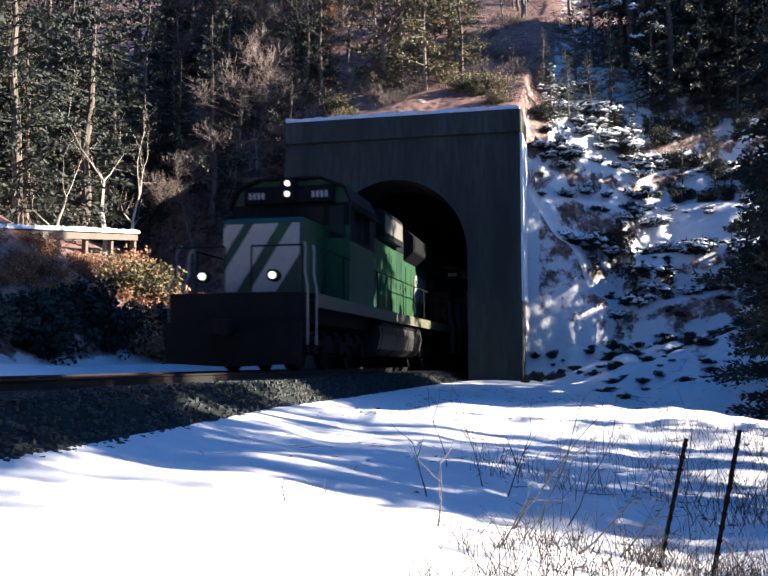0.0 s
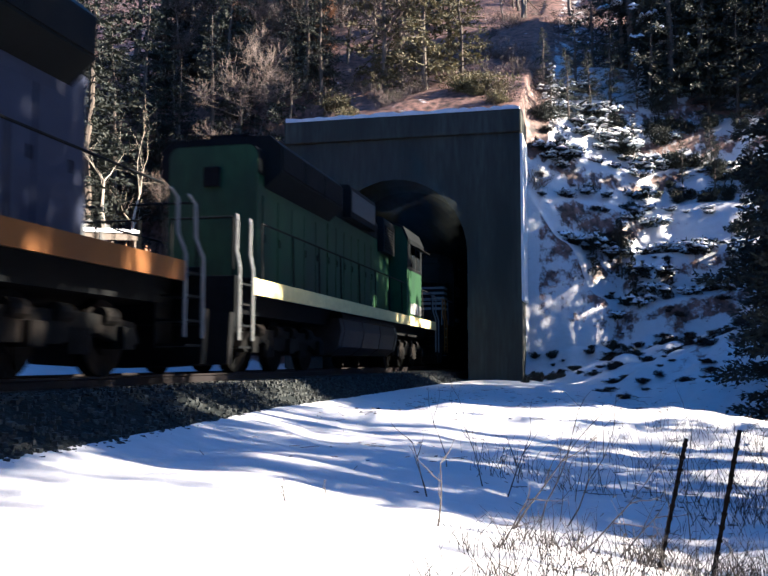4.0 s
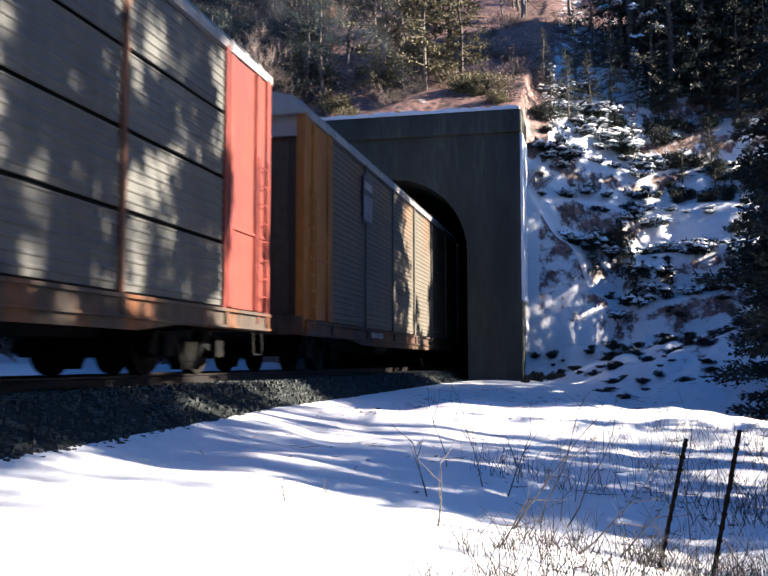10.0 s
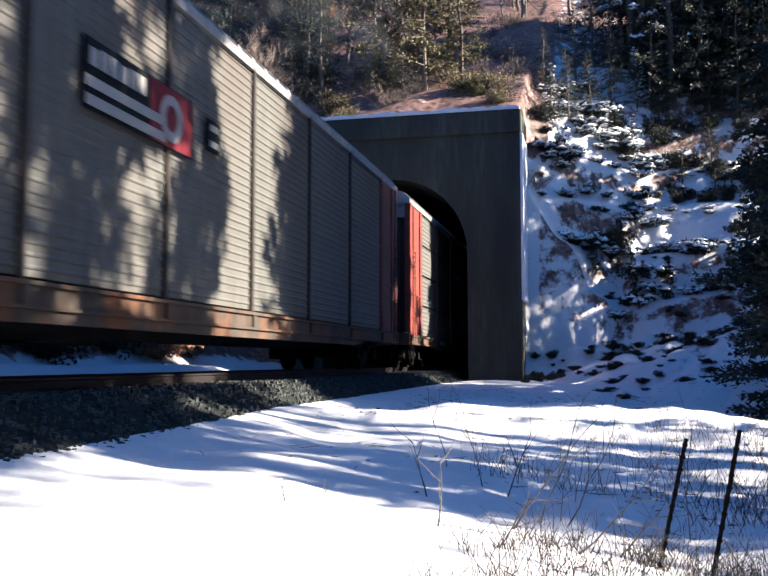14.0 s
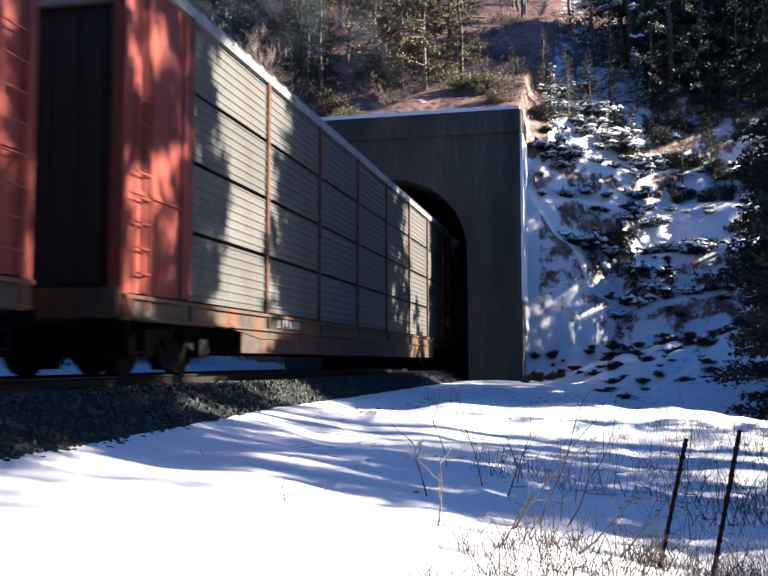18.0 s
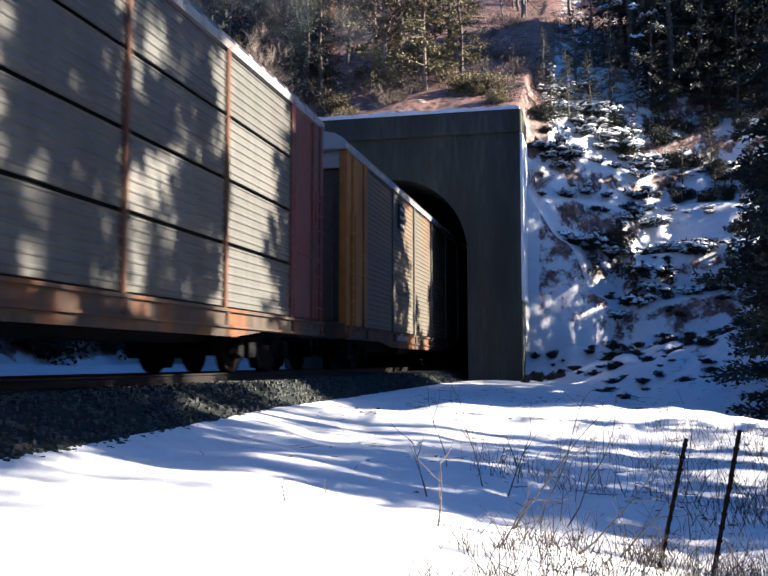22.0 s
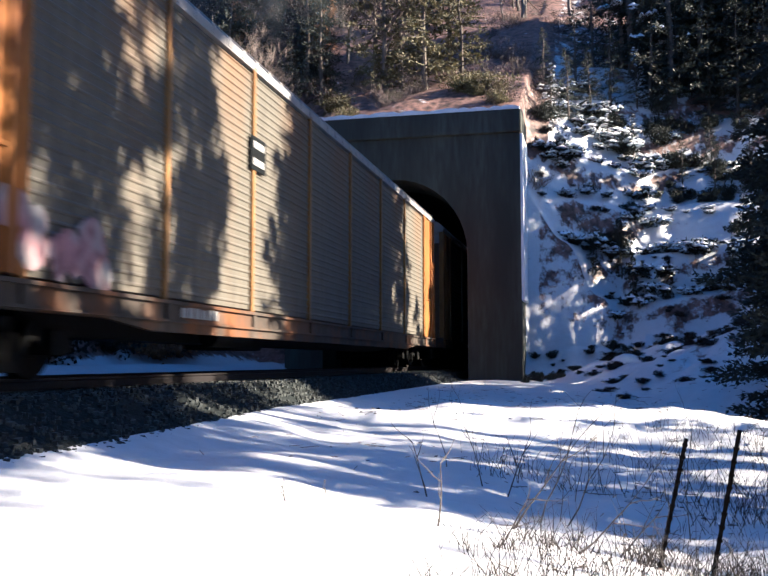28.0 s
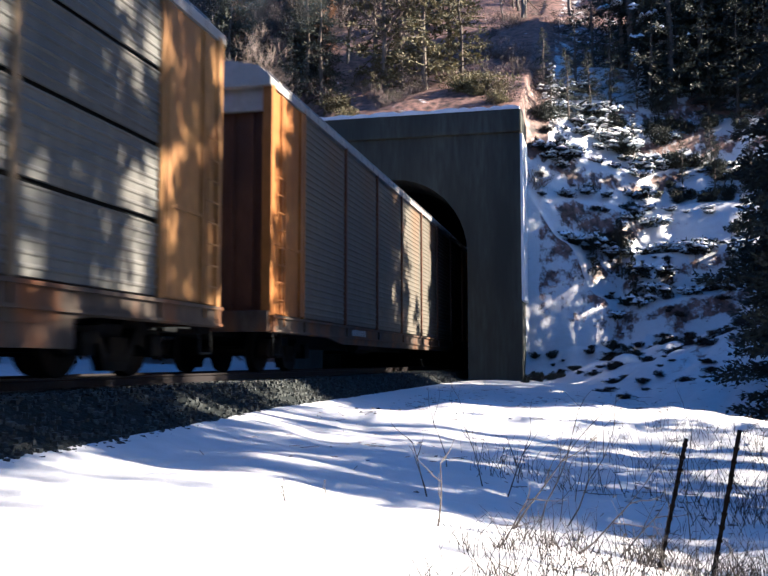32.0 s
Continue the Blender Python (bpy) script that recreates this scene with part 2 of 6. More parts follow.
def ground_z(x, y):
    n = noise.noise((x * 0.16, y * 0.16, 3.1)) * 0.5 + noise.noise((x * 0.55, y * 0.55, 8.7)) * 0.22
    if x >= 0:
        z = -0.5 - 0.155 * max(0.0, min(x, 8.0) - 2.6) * smooth(-3, -12, y) - 0.055 * smooth(-19, -26, y) * smooth(4.4, 3.0, x)
        soft = smooth(2.3, 3.6, x)
        z += soft * (n * 0.20 + noise.noise((x * 1.1, y * 2.2, 5.0)) * 0.05 + noise.noise((x * 2.5, y * 5.0, 2.0)) * (0.022 + 0.025 * smooth(5.0, 7.0, x)))
        z += 0.13 * soft * math.exp(-((y + 19.0 - 0.1 * (x - 6)) / 0.35) ** 2)
        # a low snow berm across the clearing, falling off behind its crest
        berm = 0.42 * smooth(3.4, 5.2, x) + 0.30 * smooth(5.0, 7.8, x) - 0.28 * smooth(8.2, 10.6, x)
        z += berm * smooth(-21.8, -16.4, y) * smooth(-11.8, -15.4, y)
        d = rise(x, y)
        if d > 0:
            z -= 0.27 * max(0.0, min(x, 60.0) - 8.5) * smooth(-2.5, 2.0, y)
            z += 0.42 * (d - 0.8 * (1 - math.exp(-d / 0.8))) + n * min(1.0, d / 2) * 1.1 + noise.noise((x * 1.3, y * 1.3, 4.0)) * 0.25 * min(1.0, d / 2)
    else:
        z = -0.5 + 0.62 * smooth(-2.6, -5.0, x) + n * 0.15 * smooth(-2.4, -4.0, x)
        d = -5.6 - x
        if d > 0:
            z += min(1.05 * d, 3.6 + 0.40 * max(0.0, d - 3.4)) + n * min(1.0, d / 2)
    if y > 0.5:
        if HALF_L < x < HALF_R:
            z = 9.0 + 0.62 * (y - 0.5) + n * smooth(0.5, 4, y) * 1.4
        else:
            e = min(abs(x - HALF_L), abs(x - HALF_R))
            if x > 0:
                z = min(z + 1.0 * (y - 0.5) * smooth(0.0, 3.0, y) + n * 0.5, 9.0 + 0.62 * (y - 0.5) + n * 1.4)
                if y > 2.0:
                    z = max(z, 8.4 + 0.6 * smooth(7.0, 13.0, y) + 0.62 * (y - 0.5) - (0.3 + 1.2 * smooth(11.0, 3.0, y)) * e + n * 1.2 - 2.5 * smooth(5.0, 2.0, y))
            else:
                z = max(z, (9.0 + 0.62 * (y - 0.5)) * smooth(0.0, 7.5, y) + n * 1.2)
        if x > 5.2:
            # the bank stands in shelves with steep faces between them
            q = z + 0.5 * noise.noise((x * 0.28, y * 0.2, 6.0))
            z += 0.27 * smooth(0.6, 2.2, y) * smooth(5.2, 6.4, x) * smooth(26.0, 14.0, y) * math.sin(q * 2 * math.pi / 1.9)
    far = math.hypot(x, y)
    cap = 55 + 12 * noise.noise((x * 0.004, y * 0.004, 1.0))
    return min(z, cap) * (1 if far < 500 else max(0.35, 1 - (far - 500) / 2500))


def axis_lines(lo, hi, knots):
    """Grid lines: fine near the clearing, coarse far out."""
    out = []
    v = lo
    for stop, step in knots:
        while v < stop - 1e-6:
            out.append(v)
            v += step
        v = stop
    out.append(hi)
    return out


def terrain():
    xs = axis_lines(-2500, 2500, [(-700, 300), (-120, 45), (-30, 5), (-12, 0.9), (-4.25, 0.5), (2.1, 0.45), (4.70, 0.13), (11, 0.15), (17, 0.4), (40, 1.2), (120, 5), (700, 45), (2500, 300)])
    ys = axis_lines(-2500, 2500, [(-700, 300), (-120, 45), (-45, 5), (-31, 0.6), (-17, 0.13), (0.3, 0.3), (0.62, 0.32), (9, 0.18), (12, 0.45), (40, 1.4), (120, 5), (700, 45), (2500, 300)])
    verts, faces, litter = [], [], []
    for y in ys:
        for x in xs:
            z = ground_z(x, y)
            verts.append((x, y, z))
            brown = 0.0
            if x < -5.8 or y > 0.6:
                brown = 0.42 if x < 4.6 else 0.08 + 0.24 * smooth(7, 14, y)
                if x > 5.2:
                    brown += 0.22 * smooth(1.9, 2.8, (z - ground_z(x, y - 0.15)) / 0.15)
            elif rise(x, y) > 0:
                brown = 0.03 + 0.13 * smooth(0.6, 4.0, rise(x, y)) + 0.09 * smooth(7.5, 5.2, x) * smooth(-4.0, -1.0, y)
            else:
                brown = 0.02
            if y > 0.6 and z > 8.3 and x < 5.6:
                brown = 0.42
            litter.append(brown)
    nx = len(xs)
    for j in range(len(ys) - 1):
        for i in range(nx - 1):
            if 0.29 < ys[j] < 0.6 and abs((xs[i] + xs[i + 1]) / 2) < 2.9:
                continue
            a = j * nx + i
            faces.append((a, a + 1, a + nx + 1, a + nx))
    me = bpy.data.meshes.new("ground")
    me.from_pydata(verts, [], faces)
    me.attributes.new("litter", "FLOAT", "POINT").data.foreach_set("value", litter)
    me.materials.append(SNOW_GROUND)
    me.shade_smooth()
    tagged(new("ground", me), "snow-covered ground rising into wooded hillsides with leaf litter", "ground", kind="structure")


terrain()


# ---------------------------------------------------------------- tunnel portal
def arch(half, spring, crown, steps=20):
    """Outline of the bore from the foot of one wall over the crown to the other."""
    pts = [(half, -0.6)]
    for k in range(steps + 1):
        a = math.pi * k / steps
        pts.append((half * math.cos(a), spring + (crown - spring) * math.sin(a)))
    return pts + [(-half, -0.6)]


BORE_H, SPRING, CROWN = 2.75, 4.15, 7.0


def portal():
    ob = thing("tunnel_portal", "grey concrete tunnel portal with rounded arch and snow-topped coping", "tunnel portal", kind="structure")
    inner = arch(BORE_H, SPRING, CROWN)
    top = TOP - 0.85
    s = Shape().prism([(HALF_R, -0.6), (HALF_R, top), (HALF_L, top), (HALF_L, -0.6)] + inner[::-1], "y", 0.0, 2.6)
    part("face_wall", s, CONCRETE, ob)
    n = len(inner)
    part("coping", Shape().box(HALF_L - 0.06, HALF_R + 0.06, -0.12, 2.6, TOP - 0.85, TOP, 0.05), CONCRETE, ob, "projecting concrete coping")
    lip = Shape()
    lip.prism([(HALF_L, TOP - 0.01)] + [(HALF_L + (HALF_R - HALF_L) * i / 40, TOP + random.uniform(0.07, 0.17)) for i in range(41)] + [(HALF_R, TOP - 0.01)], "y", -0.14, 2.5)
    thing("snow_ridge", "ridge of snow lying on the portal coping", "snow", shape=lip, material=SNOW)
    # White strip added on the return wall; it paints the sunlit concrete edge.
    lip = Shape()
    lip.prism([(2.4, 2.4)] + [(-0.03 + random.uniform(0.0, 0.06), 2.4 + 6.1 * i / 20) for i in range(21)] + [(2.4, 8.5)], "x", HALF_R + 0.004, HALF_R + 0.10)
    thing("snow_crust", "pale strip painting sunlight on the portal's side edge", "snow", shape=lip, material=SNOW)
    # bore
    s = Shape()
    bm = s.bm
    ring = []
    for y in (2.55, 60, 425):
        ring.append([bm.verts.new((x, y, z)) for x, z in inner])
    for a, b in zip(ring, ring[1:]):
        for i in range(n - 1):
            bm.faces.new((a[i], a[i + 1], b[i + 1], b[i]))
    bm.faces.new(ring[-1])
    tagged(thing("tunnel_bore", "long tunnel lining in near-black concrete", "tunnel", kind="structure", shape=s, material=CONCRETE_DARK))
    tagged(thing("tunnel_floor", "dark ballasted tunnel floor", "floor", kind="structure", shape=Shape().box(-BORE_H, BORE_H, 0.0, 425, -0.62, -0.46), material=BALLAST_BED))


portal()


# ---------------------------------------------------------------- track
def track():
    bed = Shape().prism([(-3.0, -0.75), (3.0, -0.75), (1.85, -0.19), (-1.85, -0.19)], "y", -420, 0.02)
    tagged(thing("ballast_bed", "dark grey crushed stone track bed", "track bed", kind="structure", shape=bed, material=BALLAST_BED))
    inner = Shape().box(-2.3, 2.3, 0.02, 420, -0.5, -0.2)
    tagged(thing("tunnel_ballast", "dark grey crushed stone inside the tunnel", "track bed", kind="structure", shape=inner, material=BALLAST_BED))
    tr = thing("railway_track", "single standard gauge railway track on wooden ties", "railway track", kind="structure")
    prof = [(-0.07, -0.17), (0.07, -0.17), (0.07, -0.15), (0.012, -0.13), (0.012, -0.04), (0.036, -0.03), (0.036, 0.0), (-0.036, 0.0), (-0.036, -0.03), (-0.012, -0.04), (-0.012, -0.13), (-0.07, -0.15)]
    for sx in (-0.753, 0.753):
        part("rail", Shape().prism([(u + sx, v) for u, v in prof], "y", -420, 420), RAIL, tr, "worn steel rail")
    one = Shape().box(-1.3, 1.3, -0.115, 0.115, -0.36, -0.165, 0.012).mesh("tie", TIE)
    y = -34.0
    while y < 0.6:
        part("tie", one, None, tr, at=(random.uniform(-0.04, 0.04), y, random.uniform(-0.012, 0.006)))
        y += 0.53
    rest = Shape()
    for k in range(330):
        for y in (-34.6 - k * 1.06, ):
            rest.box(-1.3, 1.3, y - 0.115, y + 0.115, -0.36, -0.165)
    tagged(part("far_ties", rest, TIE, tr), kind="stuff")
    # loose stones on the shoulder
    rng = random.Random(4)
    v, f = [], []
    for k in range(15000):
        y = -31 + 31.5 * rng.random()
        x = rng.choice((1, 1, 1, -1)) * (0.85 + 2.2 * rng.random())
        z = -0.17 if abs(x) < 1.85 else -0.19 - (abs(x) - 1.85) * 0.487
        r = 0.014 + 0.03 * rng.random()
        c = len(v)
        turn = rng.uniform(0, 1.57)
        ca, sa = math.cos(turn), math.sin(turn)
        for dz in (-0.6, 0.6):
            for dx, dy in ((-0.7, -0.7), (0.7, -0.7), (0.7, 0.7), (-0.7, 0.7)):
                p, q = r * dx * rng.uniform(0.6, 1.3), r * dy * rng.uniform(0.6, 1.3)
                v.append((x + p * ca - q * sa, y + p * sa + q * ca, z + r * dz * rng.uniform(0.6, 1.3) + 0.01))
        for t in ((0, 3, 2, 1), (4, 5, 6, 7), (0, 1, 5, 4), (1, 2, 6, 5), (2, 3, 7, 6), (3, 0, 4, 7)):
            f.append([c + i for i in t])
    me = bpy.data.meshes.new("ballast_stones")
    me.from_pydata(v, [], f)
    me.materials.append(BALLAST)
    tagged(new("ballast_stones", me), "loose angular grey ballast stones on the track shoulder", "gravel", kind="stuff")


track()


# ---------------------------------------------------------------- train
def row_of(n, a, b):
    return [a + (b - a) * k / (n - 1) for k in range(n)]


@lru_cache(None)
def axle_mesh(r):
    return Shape().tube((-1.0, 0, 0), (1.0, 0, 0), 0.085, 10).mesh("axle", TRUCK)


@lru_cache(None)
def wheel_mesh(r, sx):
    s = Shape()
    s.tube((sx * 0.70, 0, 0), (sx * 0.83, 0, 0), r, 28)
    s.tube((sx * 0.675, 0, 0), (sx * 0.71, 0, 0), r + 0.028, 28)
    s.tube((sx * 0.83, 0, 0), (sx * 0.87, 0, 0), r * 0.45, 16)
    s.box(sx * 0.868, sx * 0.885, -0.03, 0.03, 0.05, r * 0.8)
    return s.mesh("wheel", TRUCK)


WHEELS = []   # (wheel, its thing's index in the train, axle place, radius)


def truck(car, index, yc, axles, spacing, r):
    """A truck: sideframes, bolster, springs, bearings and turning wheelsets."""
    span = spacing * (axles - 1) / 2
    for sx in (-1, 1):
        x = sx * 1.02
        o = [(-span - 0.42, r - 0.08), (-span - 0.30, r + 0.20), (-span * 0.55, r + 0.24), (-span * 0.3, r - 0.12), (span * 0.3, r - 0.12), (span * 0.55, r + 0.24), (span + 0.30, r + 0.20), (span + 0.42, r - 0.08),
             (span + 0.2, r - 0.16), (span * 0.55, r + 0.02), (span * 0.32, r - 0.34), (-span * 0.32, r - 0.34), (-span * 0.55, r + 0.02), (-span - 0.2, r - 0.16)]
        if axles == 3:
            o = [(-span - 0.45, r - 0.05), (-span - 0.32, r + 0.22), (-span * 0.6, r + 0.30), (span * 0.6, r + 0.30), (span + 0.32, r + 0.22), (span + 0.45, r - 0.05), (span + 0.2, r - 0.14), (span * 0.7, r + 0.06),
                 (span * 0.3, r - 0.10), (-span * 0.3, r - 0.10), (-span * 0.7, r + 0.06), (-span - 0.2, r - 0.14)]
        fr = part("truck_sideframe", Shape().prism([(yc + u, v) for u, v in o], "x", x - 0.09, x + 0.09), TRUCK, car, "dusty cast steel sideframe")
        for k in range(axles):
            y = yc - span + k * spacing
            part("journal_box", Shape().box(x - 0.12, x + sx * 0.2, y - 0.15, y + 0.15, r - 0.15, r + 0.15, 0.02), TRUCK, fr)
        for dy in ((-spacing / 2, spacing / 2) if axles == 3 else (0,)):
            for q in (-0.16, 0.0, 0.16):
                part("coil_spring", Shape().tube((x + sx * 0.05, yc + dy + q, r - 0.22), (x + sx * 0.05, yc + dy + q, r + 0.10), 0.075, 10), TRUCK, fr)
        if axles == 3:
            for q in (-1.5, -0.45, 0.45, 1.5):
                part("brake_cylinder", Shape().tube((x + sx * 0.06, yc + q, r + 0.27), (x + sx * 0.06, yc + q + 0.32, r + 0.27), 0.12, 12), TRUCK, fr)
    part("truck_bolster", Shape().box(-1.0, 1.0, yc - 0.3, yc + 0.3, r - 0.1, r + 0.28, 0.03), STEEL_DARK, car)
    for k in range(axles):
        y = yc - span + k * spacing
        w = part("wheelset", axle_mesh(r), None, car, "worn steel wheels on an axle", at=(0, y, r))
        for sx in (-1, 1):
            part("wheel", wheel_mesh(r, sx), None, w)
        WHEELS.append((w, index, (0, y, r), r))


@lru_cache(None)
def coupler_mesh():
    return Shape().box(-0.09, 0.09, 0.1, 0.9, 0.78, 0.96, 0.02).box(-0.19, 0.16, -0.18, 0.16, 0.70, 1.04, 0.05).mesh("coupler", STEEL_DARK)


def couplers(car, length):
    part("coupler", coupler_mesh(), None, car)
    c = part("coupler", coupler_mesh(), None, car)
    c.matrix_local = pose(0, length, 0, 0, 0, 180)


def rounded(hw, z0, z1, r, n=5):
    """A hood's cross-section with rounded shoulders."""
    pts = [(hw, z0)]
    for k in range(n + 1):
        a = math.pi / 2 * k / n
        pts.append((hw - r + r * math.cos(a), z1 - r + r * math.sin(a)))
    for k in range(n + 1):
        a = math.pi / 2 + math.pi / 2 * k / n
        pts.append((-hw + r + r * math.cos(a), z1 - r + r * math.sin(a)))
    return pts + [(-hw, z0)]


RAILWHITE = mat("grey_white_handrail_paint", (0.17, 0.18, 0.18), 0.5, 0, 0.15, 1.5, 10.0, 0.05)


def loco_underframe(car, index, L, tank0, tank1, sill_mat, step_mat, rail_mat, deck=1.62, tank_mat=None, grab_mat=None):
    """Frame, pilot, steps, fuel tank, trucks, handrails, shared by all the locomotives."""
    part("frame", Shape().box(-1.1, 1.1, 0.9, L - 0.9, 1.05, deck - 0.02), STEEL_DARK, car)
    part("walkway_deck", Shape().box(-1.52, 1.52, 1.35, L - 1.35, deck - 0.03, deck + 0.03, 0.01), STEEL_DARK, car)
    for sx in (-1, 1):
        part("side_sill", Shape().box(sx * 1.49, sx * 1.545, 1.35, L - 1.35, deck - 0.27, deck + 0.02), sill_mat, car)
    for end, s in ((0.0, 1), (L, -1)):
        e = part("end_plate", Shape().box(-1.5, 1.5, end + s * 0.62, end + s * 0.74, 0.75, deck, 0.02), STEEL_DARK, car)
        pl = Shape().prism([(-1.45, 0.16), (-0.25, 0.10), (0.25, 0.10), (1.45, 0.16), (1.5, 1.0), (-1.5, 1.0)], "y", end + s * 0.42, end + s * 0.60)
        part("snow_plow", pl, STEEL_DARK, e)
        for sx in (-1, 1):
            st = Shape()
            for z in (0.42, 0.78, 1.14, 1.48):
                st.box(sx * 1.05, sx * 1.52, end + s * 0.76, end + s * 1.26, z, z + 0.035)
            st.box(sx * 1.03, sx * 1.06, end + s * 0.74, end + s * 1.3, 0.4, deck)
            part("step_well", st, step_mat, e, "steel steps with pale edges")
            for q, k in ((0.72, 0), (1.32, 0.12)):
                y = end + s * q
                r = [(sx * 1.53, y, 0.55), (sx * 1.53, y, 1.75), (sx * 1.44, y + s * 0.08, 2.05), (sx * 1.44, y + s * 0.1, 2.55), (sx * 1.38, y + s * 0.22, 2.68)]
                part("grab_rail", Shape().path(r, 0.026), grab_mat or RAILWHITE, car, "yellow painted grab rail" if grab_mat else "pale painted grab rail")
            part("end_handrail", Shape().path([(sx * 0.3, end + s * 0.7, deck), (sx * 0.3, end + s * 0.7, 2.6), (sx * 1.42, end + s * 0.7, 2.6), (sx * 1.42, end + s * 0.7, deck)], 0.02), rail_mat, car)
        for x in (-0.6, -0.45, 0.45, 0.6):
            part("air_hose", Shape().path([(x, end + s * 0.6, 1.0), (x, end + s * 0.45, 0.8), (x, end + s * 0.42, 0.45)], 0.025), STEEL_DARK, e)
    for sx in (-1, 1):
        ys = row_of(11, 1.9, L - 1.9)
        hr = part("side_handrail", Shape().tube((sx * 1.46, ys[0], 2.66), (sx * 1.46, ys[-1], 2.66), 0.02, 6), rail_mat, car)
        for y in ys:
            part("stanchion", Shape().tube((sx * 1.49, y, deck - 0.2), (sx * 1.46, y, 2.66), 0.018, 6), rail_mat, hr)
    tank = Shape().prism([(1.38, 1.22), (1.44, 0.95), (1.36, 0.55), (1.1, 0.36), (-1.1, 0.36), (-1.36, 0.55), (-1.44, 0.95), (-1.38, 1.22)], "y", tank0, tank1)
    tk = part("fuel_tank", tank, tank_mat or TANK, car, "grey dusty fuel tank")
    for y in row_of(4, tank0 + 0.3, tank1 - 0.3):
        part("tank_strap", Shape().prism([(1.395, 1.23), (1.455, 0.95), (1.372, 0.54), (1.105, 0.345), (-1.105, 0.345), (-1.372, 0.54), (-1.455, 0.95), (-1.395, 1.23)], "y", y - 0.04, y + 0.04), tank_mat or TANK, tk)
    for sx in (-1, 1):
        part("air_reservoir", Shape().tube((sx * 1.25, tank0 + 0.2, 1.28), (sx * 1.25, tank1 - 0.2, 1.28), 0.16, 14), STEEL_DARK, car)
    couplers(car, L)


TANK = mat("dusty_grey_tank", (0.020, 0.021, 0.021), 0.55, 0.1, 0.25, 0.8, 9.0, 0.1, second=(0.030, 0.027, 0.023))
TANK_DARK = mat("grimy_black_tank", (0.010, 0.0115, 0.0120), 0.5, 0.1, 0.25, 0.8, 9.0, 0.1, second=(0.018, 0.017, 0.016), stretch=(1, 1, 0.3))


def hood_doors(car, hw, y0, y1, n, z0, z1, material):
    """Engine-room doors, raised from the long hood, each with its latch and louvres."""
    w = (y1 - y0) / n
    for sx in (-1, 1):
        x = sx * (hw + 0.012)
        for k in range(n):
            a = y0 + k * w
            d = part("engine_door", Shape().box(x - 0.014, x + 0.014, a + 0.025, a + w - 0.025, z0, z1, 0.006), material, car)
            l = Shape().box(x - 0.03, x + 0.03, a + w - 0.12, a + w - 0.07, (z0 + z1) / 2 - 0.08, (z0 + z1) / 2 + 0.08)
            part("latch", l, STEEL_DARK, d)


def fan(car, y, z, r):
    s = Shape().tube((0, y, z - 0.1), (0, y, z + 0.16), r, 24)
    for k in range(5):
        s.box(-r, r, y - r + 0.2 + k * r * 0.38, y - r + 0.24 + k * r * 0.38, z + 0.16, z + 0.18)
    part("roof_fan", s, STEEL_DARK, car)


def clip_band(o, lo, hi):
    """The part of an outline between two upright lines."""
    for side, lim in ((1, hi), (-1, lo)):
        out = []
        for (u, v), (u2, v2) in zip(o, o[1:] + o[:1]):
            a, b = side * (u - lim), side * (u2 - lim)
            if a <= 0:
                out.append((u, v))
            if a * b < 0:
                k = a / (a - b)
                out.append((u + (u2 - u) * k, v + (v2 - v) * k))
        o = out
    return o


